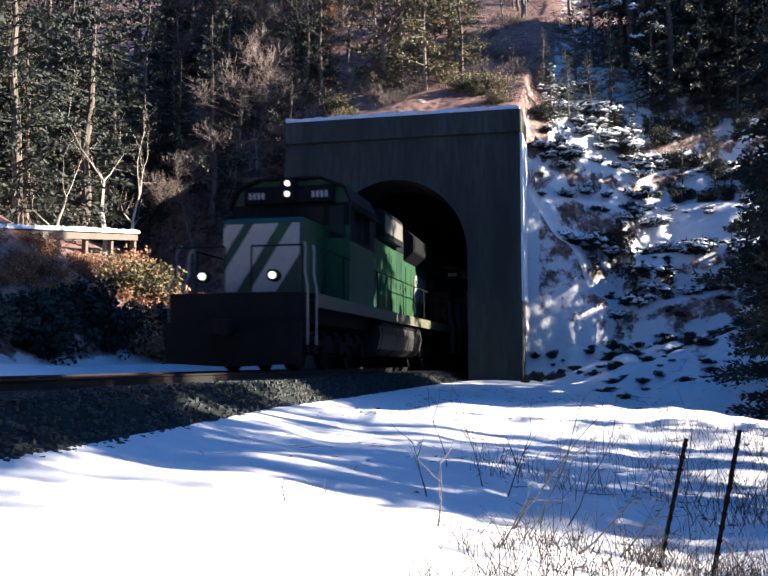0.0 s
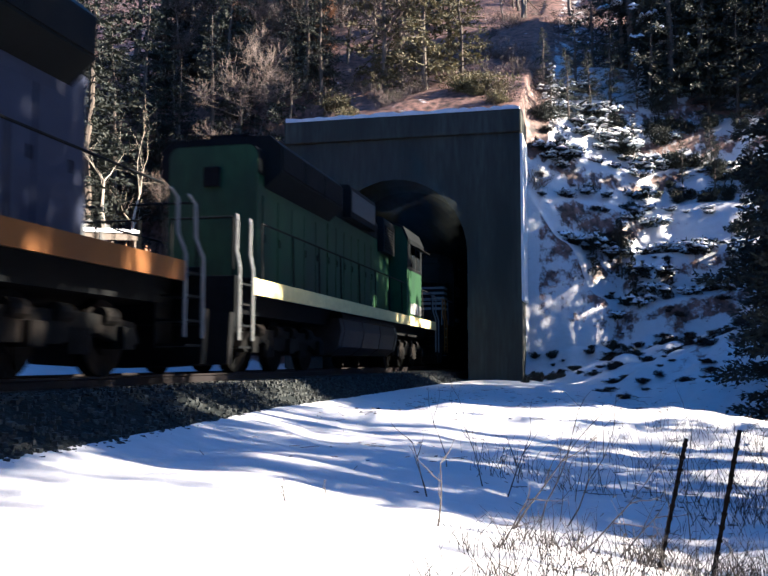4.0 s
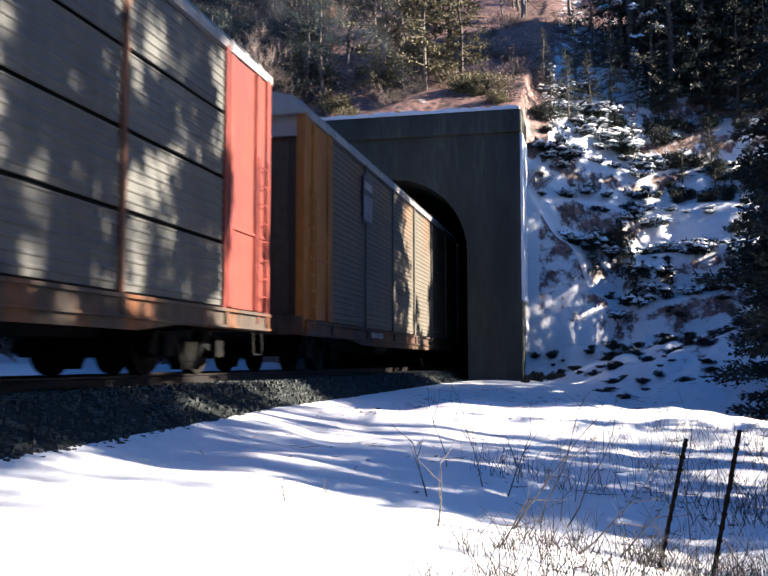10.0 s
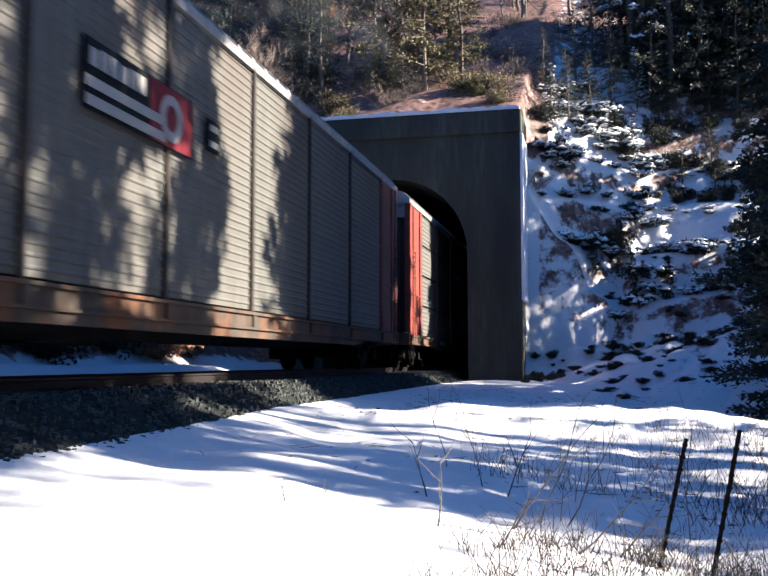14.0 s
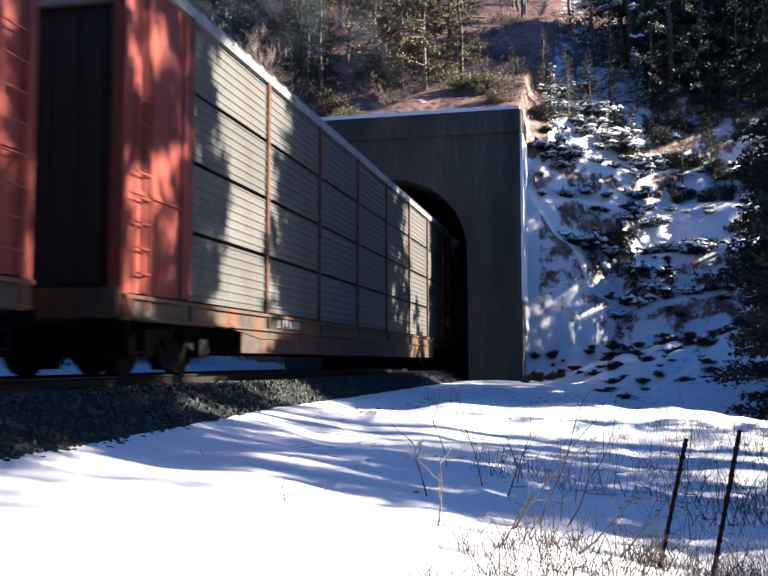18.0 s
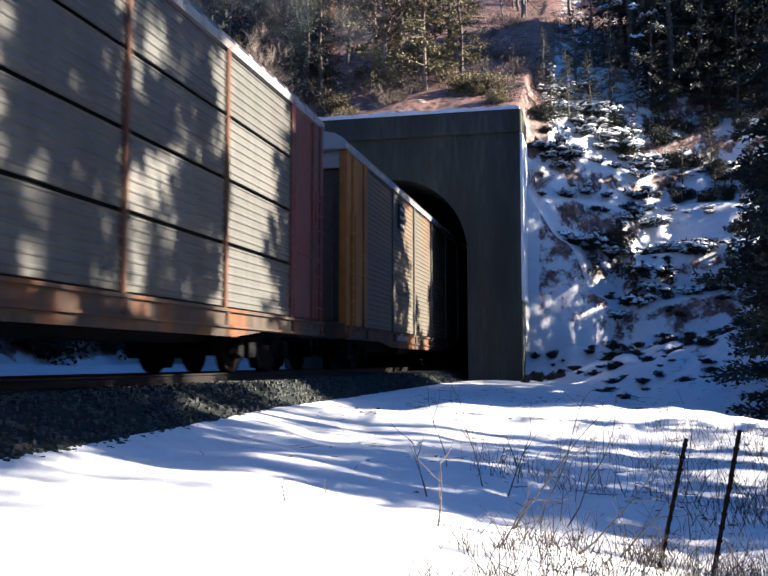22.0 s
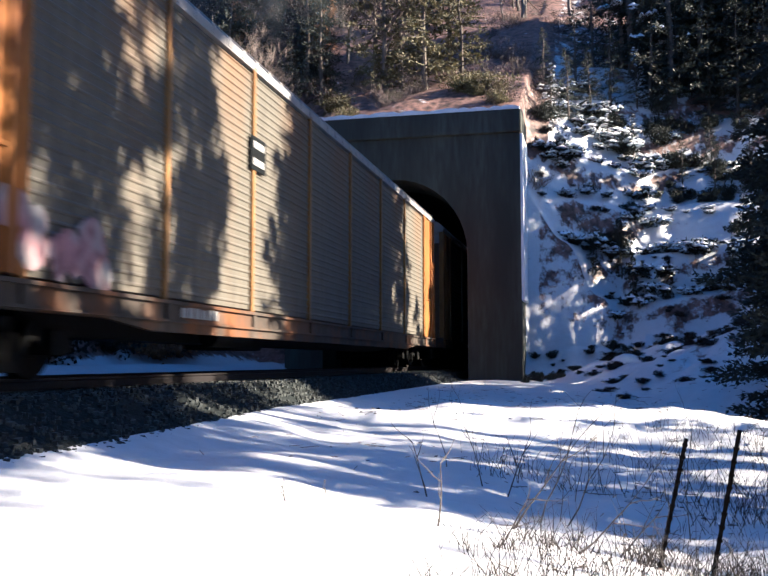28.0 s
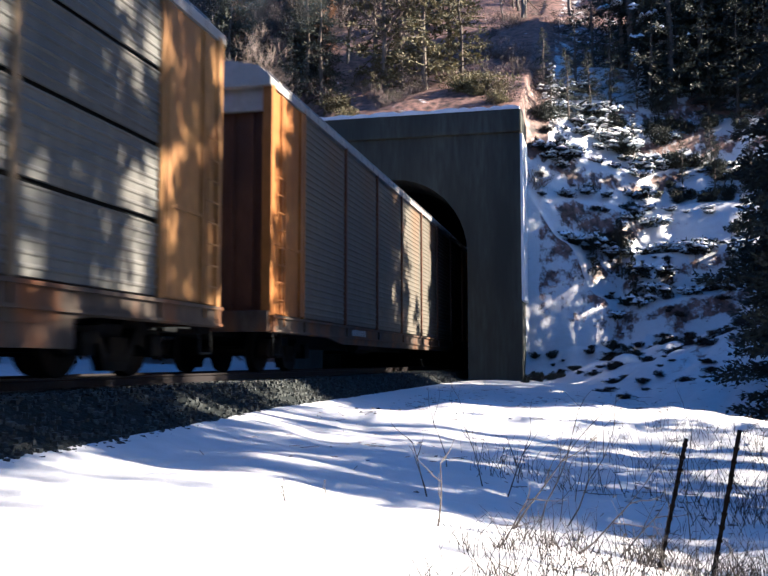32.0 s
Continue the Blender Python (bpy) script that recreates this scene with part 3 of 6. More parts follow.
def six_axle(name, index, label, paint, top_paint, nose_paint, sill_mat, livery):
    """A six-axle road switcher: short nose, full-width cab, long narrow hood with flared radiators."""
    L, deck = 20.98, 1.62
    car = thing(name, label, "locomotive", "locomotives at the head of the train")
    loco_underframe(car, index, L, 7.55, 13.75, sill_mat, STEEL_DARK, STEEL_DARK)
    truck(car, index, 4.35, 3, 2.03, 0.51)
    truck(car, index, 16.65, 3, 2.03, 0.51)
    nose = part("short_hood", Shape().prism([(2.05, deck), (2.05, 3.30), (2.20, 3.43), (4.15, 3.46), (4.15, deck)], "x", -0.92, 0.92), nose_paint, car)
    bv = Shape()
    if livery == "stripe":
        for a, b in ((0.04, 0.27), (0.40, 0.73), (0.90, 1.25)):
            lo, hi, sh = -0.9, 1.8, 0.55
            o = [(lo + hi * (a - sh), 1.75), (lo + hi * (b - sh), 1.75), (lo + hi * b, 3.28), (lo + hi * a, 3.28)]
            o = clip_band(o, -0.9, 0.9)
            if len(o) < 3:
                continue
            part("nose_stripe", Shape().prism(o, "y", 2.03, 2.052), WHITE, nose, "white diagonal stripe")
    cabz = 4.28
    cab = part("cab", Shape().prism([(1.5, deck), (1.52, 4.05), (1.36, 4.42), (0.75, 4.66), (-0.75, 4.66), (-1.36, 4.42), (-1.52, 4.05), (-1.5, deck)], "y", 4.05, 6.45), paint if livery != "blue" else nose_paint, car)
    part("cab_roof", Shape().prism([(1.56, 3.95), (1.57, 4.09), (1.40, 4.47), (0.77, 4.71), (-0.77, 4.71), (-1.40, 4.47), (-1.57, 4.09), (-1.56, 3.95), (-1.36, 4.42), (-0.75, 4.66), (0.75, 4.66), (1.36, 4.42)], "y", 3.9, 6.55), top_paint, cab)
    if livery != "blue":
        for sx in (-1, 1):
            part("cab_band", Shape().box(sx * 1.505, sx * 1.528, 4.06, 6.44, 3.12, 4.02), top_paint, cab, "black band round the cab windows")
    for sx in (-1, 1):
        x = sx * 1.51
        for y0, y1 in ((4.35, 5.07), (5.21, 5.95)):
            fr = part("side_window", Shape().box(x - 0.03, x + 0.03, y0, y1, 3.15, 3.92, 0.02), STEEL_DARK, cab)
            part("pane", Shape().box(x - 0.034, x + 0.034, y0 + 0.06, y1 - 0.06, 3.21, 3.86), GLASS, fr)
        part("sun_visor", Shape().prism([(x, 3.9), (x + sx * 0.35, 3.78), (x + sx * 0.35, 3.80), (x, 3.93)], "y", 4.3, 6.0), STEEL_DARK, cab)
        part("front_window", Shape().box(sx * 0.98, sx * 1.38, 4.01, 4.07, 3.2, 4.0, 0.02), GLASS, cab)
        part("windshield", Shape().box(sx * 0.12, sx * 0.86, 4.01, 4.07, 3.52, 4.02, 0.02), GLASS, cab)
        lamp = part("ditch_light", Shape().tube((sx * 0.78, 0.66, 1.98), (sx * 0.78, 0.86, 1.98), 0.13, 14), STEEL_DARK, car)
        if livery == "stripe":
            part("lens", Shape().tube((sx * 0.78, 0.64, 1.98), (sx * 0.78, 0.661, 1.98), 0.08, 14), LAMP, lamp, "lit amber-white lens")
    part("windshield_band", Shape().box(-1.5, 1.5, 4.028, 4.06, 3.5, 4.06), top_paint, cab, "black band round the windshield")
    board = part("number_board", Shape().prism([(3.97, 4.05), (3.85, 4.07), (3.85, 4.42), (3.97, 4.5)], "x", -1.15, 1.15), STEEL_DARK, cab)
    for sx in (-1, 1):
        part("number_panel", Shape().box(sx * 0.55, sx * 1.08, 3.82, 3.855, 4.13, 4.37), GLASS, board)
        for k in range(4):
            part("number_bar", Shape().box(sx * 0.61 + sx * k * 0.11, sx * 0.68 + sx * k * 0.11, 3.812, 3.822, 4.17, 4.33), WHITE, board)
    hd = part("headlight", Shape().box(-0.18, 0.18, 3.77, 3.87, 4.12, 4.68, 0.03), STEEL_DARK, cab)
    for z in (4.27, 4.53):
        part("lens", Shape().tube((0, 3.75, z), (0, 3.775, z), 0.075, 14), LAMP if livery == "stripe" else GLASS, hd, "lit amber-white lens" if livery == "stripe" else "")
    hood = part("long_hood", Shape().prism(rounded(0.93, deck, 4.42, 0.22), "y", 6.45, 17.95), paint, car)
    part("hood_top", Shape().prism(rounded(0.945, 3.85, 4.44, 0.22), "y", 6.46, 17.94), top_paint, hood)
    intake = part("intake_housing", Shape().prism(rounded(1.12, 3.5, 4.56, 0.15), "y", 6.5, 8.0), top_paint, car)
    for sx in (-1, 1):
        for k in range(9):
            z = 3.58 + k * 0.085
            part("intake_slat", Shape().box(sx * 1.11, sx * 1.145, 6.65, 7.85, z, z + 0.04), STEEL_DARK, intake)
    dyn = part("brake_blister", Shape().prism(rounded(1.16, 3.92, 4.78, 0.12), "y", 9.2, 11.9), top_paint, car)
    for sx in (-1, 1):
        part("blister_grille", Shape().box(sx * 1.15, sx * 1.175, 9.35, 11.8, 4.08, 4.62, 0.01), GREY_GRILLE, dyn, "pale grey grille")
    for y in (9.9, 11.2):
        fan(car, y, 4.74, 0.62)
    rad = part("radiator_flare", Shape().prism([(0.93, 3.62), (1.28, 3.92), (1.28, 4.45), (1.05, 4.66), (-1.05, 4.66), (-1.28, 4.45), (-1.28, 3.92), (-0.93, 3.62)], "y", 13.1, 17.6), top_paint, car)
    for sx in (-1, 1):
        for k in range(3):
            a = 13.25 + k * 1.44
            g = part("radiator_grille", Shape().box(sx * 1.275, sx * 1.30, a, a + 1.4, 3.96, 4.42, 0.01), STEEL_DARK, rad, "black radiator grille")
    for y in (14.0, 15.35, 16.7):
        fan(car, y, 4.64, 0.66)
    part("exhaust_stack", Shape().box(-0.3, 0.3, 8.5, 8.9, 4.4, 4.75, 0.03), STEEL_DARK, car)
    horn = Shape()
    for k in (-0.12, 0, 0.12):
        horn.tube((k, 5.3, 4.70), (k, 4.9, 4.70), 0.03, 8, 0.06)
    horn.box(-0.05, 0.05, 5.25, 5.35, 4.5, 4.72)
    part("air_horn", horn, STEEL_DARK, cab)
    hood_doors(car, 0.93, 8.2, 13.3, 7, 1.75, 3.55, paint)
    hood_doors(car, 0.93, 13.4, 17.7, 5, 1.75, 3.45, paint)
    part("rear_headlight", Shape().box(-0.17, 0.17, 17.94, 18.04, 3.6, 4.0, 0.03), STEEL_DARK, hood)
    return car, cab, hood


DARK_GRILLE = mat("dark_grey_grille", (0.045, 0.045, 0.043), 0.6, 0.1, 0.2, 1.0, 30.0, 0.3, stretch=(1, 1, 4))
GREY_GRILLE = mat("pale_grey_grille", (0.10, 0.097, 0.09), 0.6, 0.1, 0.2, 1.0, 30.0, 0.3, stretch=(1, 1, 4))


def bar_text(parent, x, y, z, n, w, h, gap, material, name="lettering"):
    """Writing that cannot be read, or a maker's name: plain bars."""
    s = Shape()
    for k in range(n):
        a = y + k * (w + gap)
        s.box(x - 0.006, x + 0.012, a, a + w, z, z + h * (1 if k % 3 else 0.9))
    tagged(part(name, s, material, parent), kind="stuff")


def wide_cab(index):
    """A black wide-nosed six-axle locomotive with white bands."""
    L, deck = 22.30, 1.62
    car = thing("locomotive", "black wide-nosed diesel locomotive with white nose bands", "locomotive", "locomotives at the head of the train")
    loco_underframe(car, index, L, 7.6, 13.9, STEEL_DARK, RAILWHITE, RAILWHITE, tank_mat=TANK_DARK, grab_mat=LETTER_YELLOW)
    truck(car, index, 4.6, 3, 2.03, 0.53)
    truck(car, index, 17.7, 3, 2.03, 0.53)
    o = [(2.0, deck), (2.0, 3.15), (2.3, 3.42), (3.05, 3.48), (3.05, deck)]
    nose = part("wide_nose", Shape().prism(o, "x", -1.30, 1.30), BLACK, car)
    for k in range(5):
        z = 2.3 + k * 0.21
        y0 = 1.98 if z < 3.0 else 2.0
        part("nose_band", Shape().box(-1.315, 1.315, y0, 2.75, z, z + 0.095), WHITE, nose, "white painted band")
    cab = part("cab", Shape().prism([(1.53, deck), (1.55, 4.1), (1.34, 4.55), (0.7, 4.78), (-0.7, 4.78), (-1.34, 4.55), (-1.55, 4.1), (-1.53, deck)], "y", 3.0, 6.1), BLACK, car)
    for sx in (-1, 1):
        part("windshield", Shape().box(sx * 0.1, sx * 0.95, 2.96, 3.02, 3.5, 4.15, 0.02), GLASS, cab)
        for y0, y1 in ((3.5, 4.2), (4.35, 5.2)):
            x = sx * 1.54
            fr = part("side_window", Shape().box(x - 0.03, x + 0.03, y0, y1, 3.55, 4.2, 0.02), RAILWHITE if y0 > 4 else STEEL_DARK, cab)
            part("pane", Shape().box(x - 0.034, x + 0.034, y0 + 0.06, y1 - 0.06, 3.61, 4.14), GLASS, fr)
    part("number_board", Shape().box(-0.9, 0.9, 2.93, 3.02, 4.28, 4.52, 0.02), GLASS, cab)
    hd = part("headlight", Shape().box(-0.3, 0.3, 2.90, 3.0, 4.28, 4.50, 0.02), STEEL_DARK, cab)
    for x in (-0.13, 0.13):
        part("lens", Shape().tube((x, 2.885, 4.39), (x, 2.902, 4.39), 0.09, 12), GLASS, hd)
    words("cab_number", "9337", 0.62, WHITE, cab, 1.562, 4.0, 3.12, 1.0)
    part("cab_placard", Shape().box(1.545, 1.558, 3.4, 4.6, 1.85, 2.02), WHITE, cab)
    hood = part("long_hood", Shape().prism(rounded(0.95, deck, 4.25, 0.14), "y", 6.1, 21.0), BLACK, car)
    aux = part("equipment_cabinet", Shape().prism(rounded(1.30, deck, 4.42, 0.1), "y", 6.1, 10.65), BLACK, car)
    for sx in (-1, 1):
        x = sx * 1.305
        part("cabinet_panel", Shape().box(x - 0.012, x + 0.012, 7.6, 10.55, 1.9, 4.25, 0.01), BLACK, aux)
        lv = part("louvre_panel", Shape().box(x - 0.015, x + 0.015, 6.3, 7.5, 3.4, 4.3, 0.01), DARK_GRILLE, aux, "dark grey louvred panel")
        for k in range(7):
            part("louvre_slat", Shape().box(x - 0.03, x + 0.03, 6.36, 6.9, 3.46 + k * 0.12, 3.5 + k * 0.12), STEEL_DARK, lv)
        part("cabinet_door", Shape().box(x - 0.02, x + 0.02, 7.65, 8.35, 2.3, 4.28, 0.012), DARK_GRILLE, aux, "dark grey cabinet door")
        part("cabinet_vent", Shape().box(x - 0.02, x + 0.02, 9.0, 10.3, 3.45, 3.95, 0.01), STEEL_DARK, aux)
    hood_doors(car, 0.95, 10.8, 16.6, 8, 1.75, 3.9, BLACK)
    for k in range(5):
        z = 2.95 + k * 0.17
        for sx in (-1, 1):
            part("hood_band", Shape().box(sx * 0.972, sx * 0.985, 11.2, 14.3, z, z + 0.085), WHITE, hood, "white painted band")
    # the owner's initials and name, as plain blocks
    for sx, x in ((1, 0.978),):
        m = Shape()
        for u, v in ((14.45, 15.35), (15.5, 16.35)):
            m.prism([(u, 2.75), (v - 0.12, 2.75), (v, 3.85), (u + 0.12, 3.85)], "x", x, x + 0.01)
        part("emblem", m, WHITE, hood, "white block emblem")
        bar_text(hood, x, 14.4, 2.38, 8, 0.2, 0.24, 0.08, WHITE)
        bar_text(hood, x, 14.4, 2.02, 8, 0.2, 0.24, 0.08, WHITE)
    rad = part("radiator_cabin", Shape().prism([(0.95, 3.3), (1.50, 3.55), (1.52, 4.30), (1.3, 4.55), (-1.3, 4.55), (-1.52, 4.30), (-1.50, 3.55), (-0.95, 3.3)], "y", 16.7, 21.2), BLACK, car)
    for sx in (-1, 1):
        part("radiator_grille", Shape().box(sx * 1.505, sx * 1.53, 17.0, 20.9, 3.65, 4.22, 0.01), DARK_GRILLE, rad, "pale grey grille")
        part("rear_cabinet", Shape().box(sx * 0.96, sx * 1.02, 18.6, 20.6, 1.9, 3.2, 0.02), DARK_GRILLE, hood, "dark grey louvred cabinet")
        for k in range(6):
            part("rear_band", Shape().box(sx * 0.97, sx * 1.03, 20.7, 20.98, 1.9 + k * 0.26, 2.03 + k * 0.26), WHITE, hood, "white painted band")
    for y in (17.8, 19.8):
        fan(car, y, 4.55, 0.8)
    part("exhaust_stack", Shape().box(-0.35, 0.35, 11.3, 12.1, 4.2, 4.62, 0.04), STEEL_DARK, car)
    return car


# ---- covered car carriers
RACK_L, END_BAY = 28.4, 1.85
Y0, Y1, HW, EAVE = 1.02, 27.38, 1.52, 5.30
BAY = (Y1 - Y0 - 0.2 - 2 * END_BAY) / 7
POSTS = [Y0 + 0.1] + [Y0 + 0.1 + END_BAY + BAY * k for k in range(8)] + [Y1 - 0.1]   # a narrow bay at each end, seven wide ones between


@lru_cache(None)
def rack_panel(w, h, material):
    """One corrugated side panel, in its own plane: local x outwards, y along, z up."""
    s = Shape()
    n = max(2, round(h / 0.135))
    prof = [(-0.02, 0.0)]
    for k in range(n):
        a, b = h * k / n, h * (k + 1) / n
        prof += [(0.0, a + 0.01), (0.0, a + (b - a) * 0.62), (0.016, a + (b - a) * 0.75), (0.016, b - 0.014)]
    prof += [(-0.02, h)]
    s.prism(prof, "y", 0.0, w)
    return s.mesh("side_panel", material)


@lru_cache(None)
def rack_post(material, z0=1.0, z1=5.32):
    return Shape().box(0, 0.075, -0.05, 0.05, z0, z1, 0.01).mesh("side_post", material)


@lru_cache(None)
def rack_roof():
    s = Shape()
    up = [(HW + 0.02, EAVE - 0.04), (HW + 0.03, EAVE + 0.10), (1.30, EAVE + 0.34), (0.75, EAVE + 0.46), (0, EAVE + 0.50), (-0.75, EAVE + 0.46), (-1.30, EAVE + 0.34), (-HW - 0.03, EAVE + 0.10), (-HW - 0.02, EAVE - 0.04)]
    s.prism(up, "y", Y0 - 0.1, Y1 + 0.1)
    k = Y0 + 0.3
    while k < Y1 - 0.2:
        s.prism([(u * 1.012, v + 0.03) for u, v in up], "y", k, k + 0.10)
        k += 0.62
    return s.mesh("roof", ROOF)


@lru_cache(None)
def rack_sill(material):
    s = Shape().prism([(Y0, 0.72), (4.6, 0.72), (5.8, 0.60), (RACK_L - 5.8, 0.60), (RACK_L - 4.6, 0.72), (Y1, 0.72), (Y1, 1.02), (Y0, 1.02)], "x", 0.0, 0.06)
    s.box(0.0, 0.11, Y0, Y1, 0.99, 1.04).box(0.0, 0.11, Y0, Y1, 0.74, 0.78)
    for y in POSTS:
        s.box(0.0, 0.10, y - 0.05, y + 0.05, 0.74, 1.0)
    return s.mesh("side_sill", material)


def car_carrier(index, label, panel, end, door, sill, rows, post, sign, skirt=False):
    """An enclosed auto rack: deck, corrugated panels between posts, curved roof, end doors, ladders."""
    car = thing("auto_rack_car", label, "railway car", "covered car carriers of the train")
    truck(car, index, 3.3, 2, 1.78, 0.42)
    truck(car, index, RACK_L - 3.3, 2, 1.78, 0.42)
    couplers(car, RACK_L)
    part("deck", Shape().box(-1.45, 1.45, Y0, Y1, 0.88, 1.06), STEEL_DARK, car)
    part("center_sill", Shape().prism([(0.9, 0.70), (5.5, 0.52), (RACK_L - 5.5, 0.52), (RACK_L - 0.9, 0.70), (RACK_L - 0.9, 0.9), (0.9, 0.9)], "x", -0.4, 0.4), STEEL_DARK, car)
    part("core", Shape().box(-1.42, 1.42, Y0 + 0.5, Y1 - 0.5, 1.07, EAVE - 0.05), STEEL_DARK, car, "dark interior behind the panels")
    part("roof", rack_roof(), None, car, "ribbed galvanized roof")
    ys, w, we = POSTS, BAY - 0.10, END_BAY - 0.10
    z0, z1 = 1.05, EAVE - 0.06
    h = (z1 - z0) / rows
    for sx in (-1, 1):
        sl = part("side_sill", rack_sill(sill), None, car, "rust-streaked side sill")
        sl.matrix_local = pose(sx * (HW - 0.03), 0, 0) if sx > 0 else pose(-HW + 0.03, RACK_L, 0, 0, 0, 180)
        for k in range(10):
            p = part("side_post", rack_post(end if k in (0, 1, 8, 9) else post), None, car)
            p.matrix_local = pose(sx * (HW - 0.05), ys[k], 0, 0, 0, 0 if sx > 0 else 180)
        for k in range(1, 8):
            for r in range(rows):
                q = part("side_panel", rack_panel(round(w, 4), round(h - 0.055, 4), panel), None, car)
                if sx > 0:
                    q.matrix_local = pose(HW - 0.035, ys[k] + 0.05, z0 + r * h + 0.025)
                else:
                    q.matrix_local = pose(-HW + 0.035, ys[k] + 0.05 + w, z0 + r * h + 0.025, 0, 0, 180)
        # the bays beside the end doors are plain plates in the end's colour
        for y, way in ((ys[0] + 0.05, 1), (ys[9] - 0.05, -1)):
            x = sx * (HW - 0.035)
            pt = part("end_plate", Shape().box(x - 0.02, x + 0.02, y + way * 0.01, y + way * (we - 0.01), z0 + 0.02, z1, 0.006), end, car, "painted end plate")
            for q, half in ((0.25, 0.05), (0.30, 0.015), (0.92, 0.10)):
                a = y + way * we * q
                part("plate_rib", Shape().box(x + sx * 0.01, x + sx * 0.065, a - half, a + half, z0 + 0.03, z1 - 0.02, 0.01), end, pt)
            part("plate_rail", Shape().box(x + sx * 0.01, x + sx * 0.05, y + way * 0.04, y + way * (we - 0.04), z0 + 1.3, z0 + 1.36, 0.01), end, pt)
    for e, s in ((Y0, 1), (Y1, -1)):
        for sx in (-1, 1):
            part("corner_post", Shape().box(sx * (HW - 0.16), sx * (HW + 0.03), e - s * 0.02, e + s * 0.16, 0.9, EAVE, 0.015), end, car)
            d = part("end_door", Shape().box(sx * 0.03, sx * (HW - 0.20), e + s * 0.20, e + s * 0.27, 1.12, EAVE - 0.45, 0.01), door, car)
            for k in range(3):
                x = sx * (0.3 + k * 0.4)
                part("door_rib", Shape().box(x - 0.035, x + 0.035, e + s * 0.15, e + s * 0.21, 1.2, EAVE - 0.5, 0.008), door, d)
            part("lock_rod", Shape().tube((sx * 0.12, e + s * 0.16, 1.2), (sx * 0.12, e + s * 0.16, EAVE - 0.5), 0.022, 6), STEEL_DARK, d)
            ld = Shape()
            yl = e + s * 0.10
            x = sx * (HW + 0.07)
            for z in row_of(9, 1.0, 3.6):
                ld.tube((x, e + s * 0.20, z), (x, e + s * 0.62, z), 0.013, 5)
            for q in (0.20, 0.62):
                ld.tube((x, e + s * q, 0.85), (x, e + s * q, 3.75), 0.016, 5)
            part("ladder", ld, end, car)
        part("end_header", Shape().box(-HW + 0.05, HW - 0.05, e + s * 0.06, e + s * 0.16, EAVE - 0.46, EAVE + 0.08, 0.01), ROOF, car, "pale galvanized header over the doors")
        part("end_sill", Shape().box(-HW, HW, e - s * 0.06, e + s * 0.14, 0.74, 1.12, 0.02), sill, car)
        for sx in (-1, 1):
            st = Shape().path([(sx * 1.5, e + s * 0.25, 0.8), (sx * 1.52, e + s * 0.25, 0.32), (sx * 1.52, e + s * 0.65, 0.32), (sx * 1.5, e + s * 0.65, 0.8)], 0.018, 5)
            part("sill_step", st, STEEL_DARK, car)
    if skirt:
        for sx in (-1, 1):
            part("side_skirt", Shape().box(sx * (HW - 0.05), sx * (HW + 0.01), 5.0, RACK_L - 5.0, 0.34, 0.70, 0.008), sill, car, "deep rust-streaked lower sill")
    rod = Shape().box(-0.5, 0.5, 11.0, 12.6, 0.42, 0.85, 0.05).tube((0.9, 9.0, 0.62), (0.9, 10.6, 0.62), 0.18, 12)
    part("brake_gear", rod, STEEL_DARK, car)
    if sign:
        sign(car, ys, w)
    # small stencilled data lines, too small to read
    bar_text(car, HW + 0.045, 6.6, 0.82, 6, 0.16, 0.15, 0.06, WHITE, "stencil")
    return car


SIGN_RED = mat("signal_red_paint", (0.10, 0.010, 0.018), 0.5, 0, 0.1, 1.0, 8.0, 0.0)
SIGN_YELLOW = mat("signal_yellow_paint", (0.75, 0.45, 0.04), 0.5, 0, 0.1, 1.0, 8.0, 0.0)
SIGN_OCHRE = mat("faded_ochre_paint", (0.10, 0.07, 0.026), 0.6, 0, 0.15, 1.0, 8.0, 0.0)
GRAFFITI = mat("pink_white_spray_paint", (0.24, 0.13, 0.14), 0.6, 0, 0.4, 3.0, 6.0, 0.0, second=(0.22, 0.21, 0.21), amount=0.7)
SX = HW + 0.01


def panel_sign(car, y, z, w, h, board):
    return part("sign_board", Shape().box(SX, SX + 0.025, y, y + w, z, z + h, 0.006), board, car)


def ring_shape(y, z, r1, r0, x, thick, n=20):
    """A flat ring, as one closed band."""
    s = Shape()
    loops = []
    for xx in (x, x + thick):
        for r in (r1, r0):
            loops.append([s.bm.verts.new((xx, y + r * math.cos(2 * math.pi * k / n), z + r * math.sin(2 * math.pi * k / n))) for k in range(n)])
    for p, q in ((0, 1), (2, 3), (0, 2), (1, 3)):
        for k in range(n):
            s.bm.faces.new((loops[p][k], loops[p][(k + 1) % n], loops[q][(k + 1) % n], loops[q][k]))
    return s


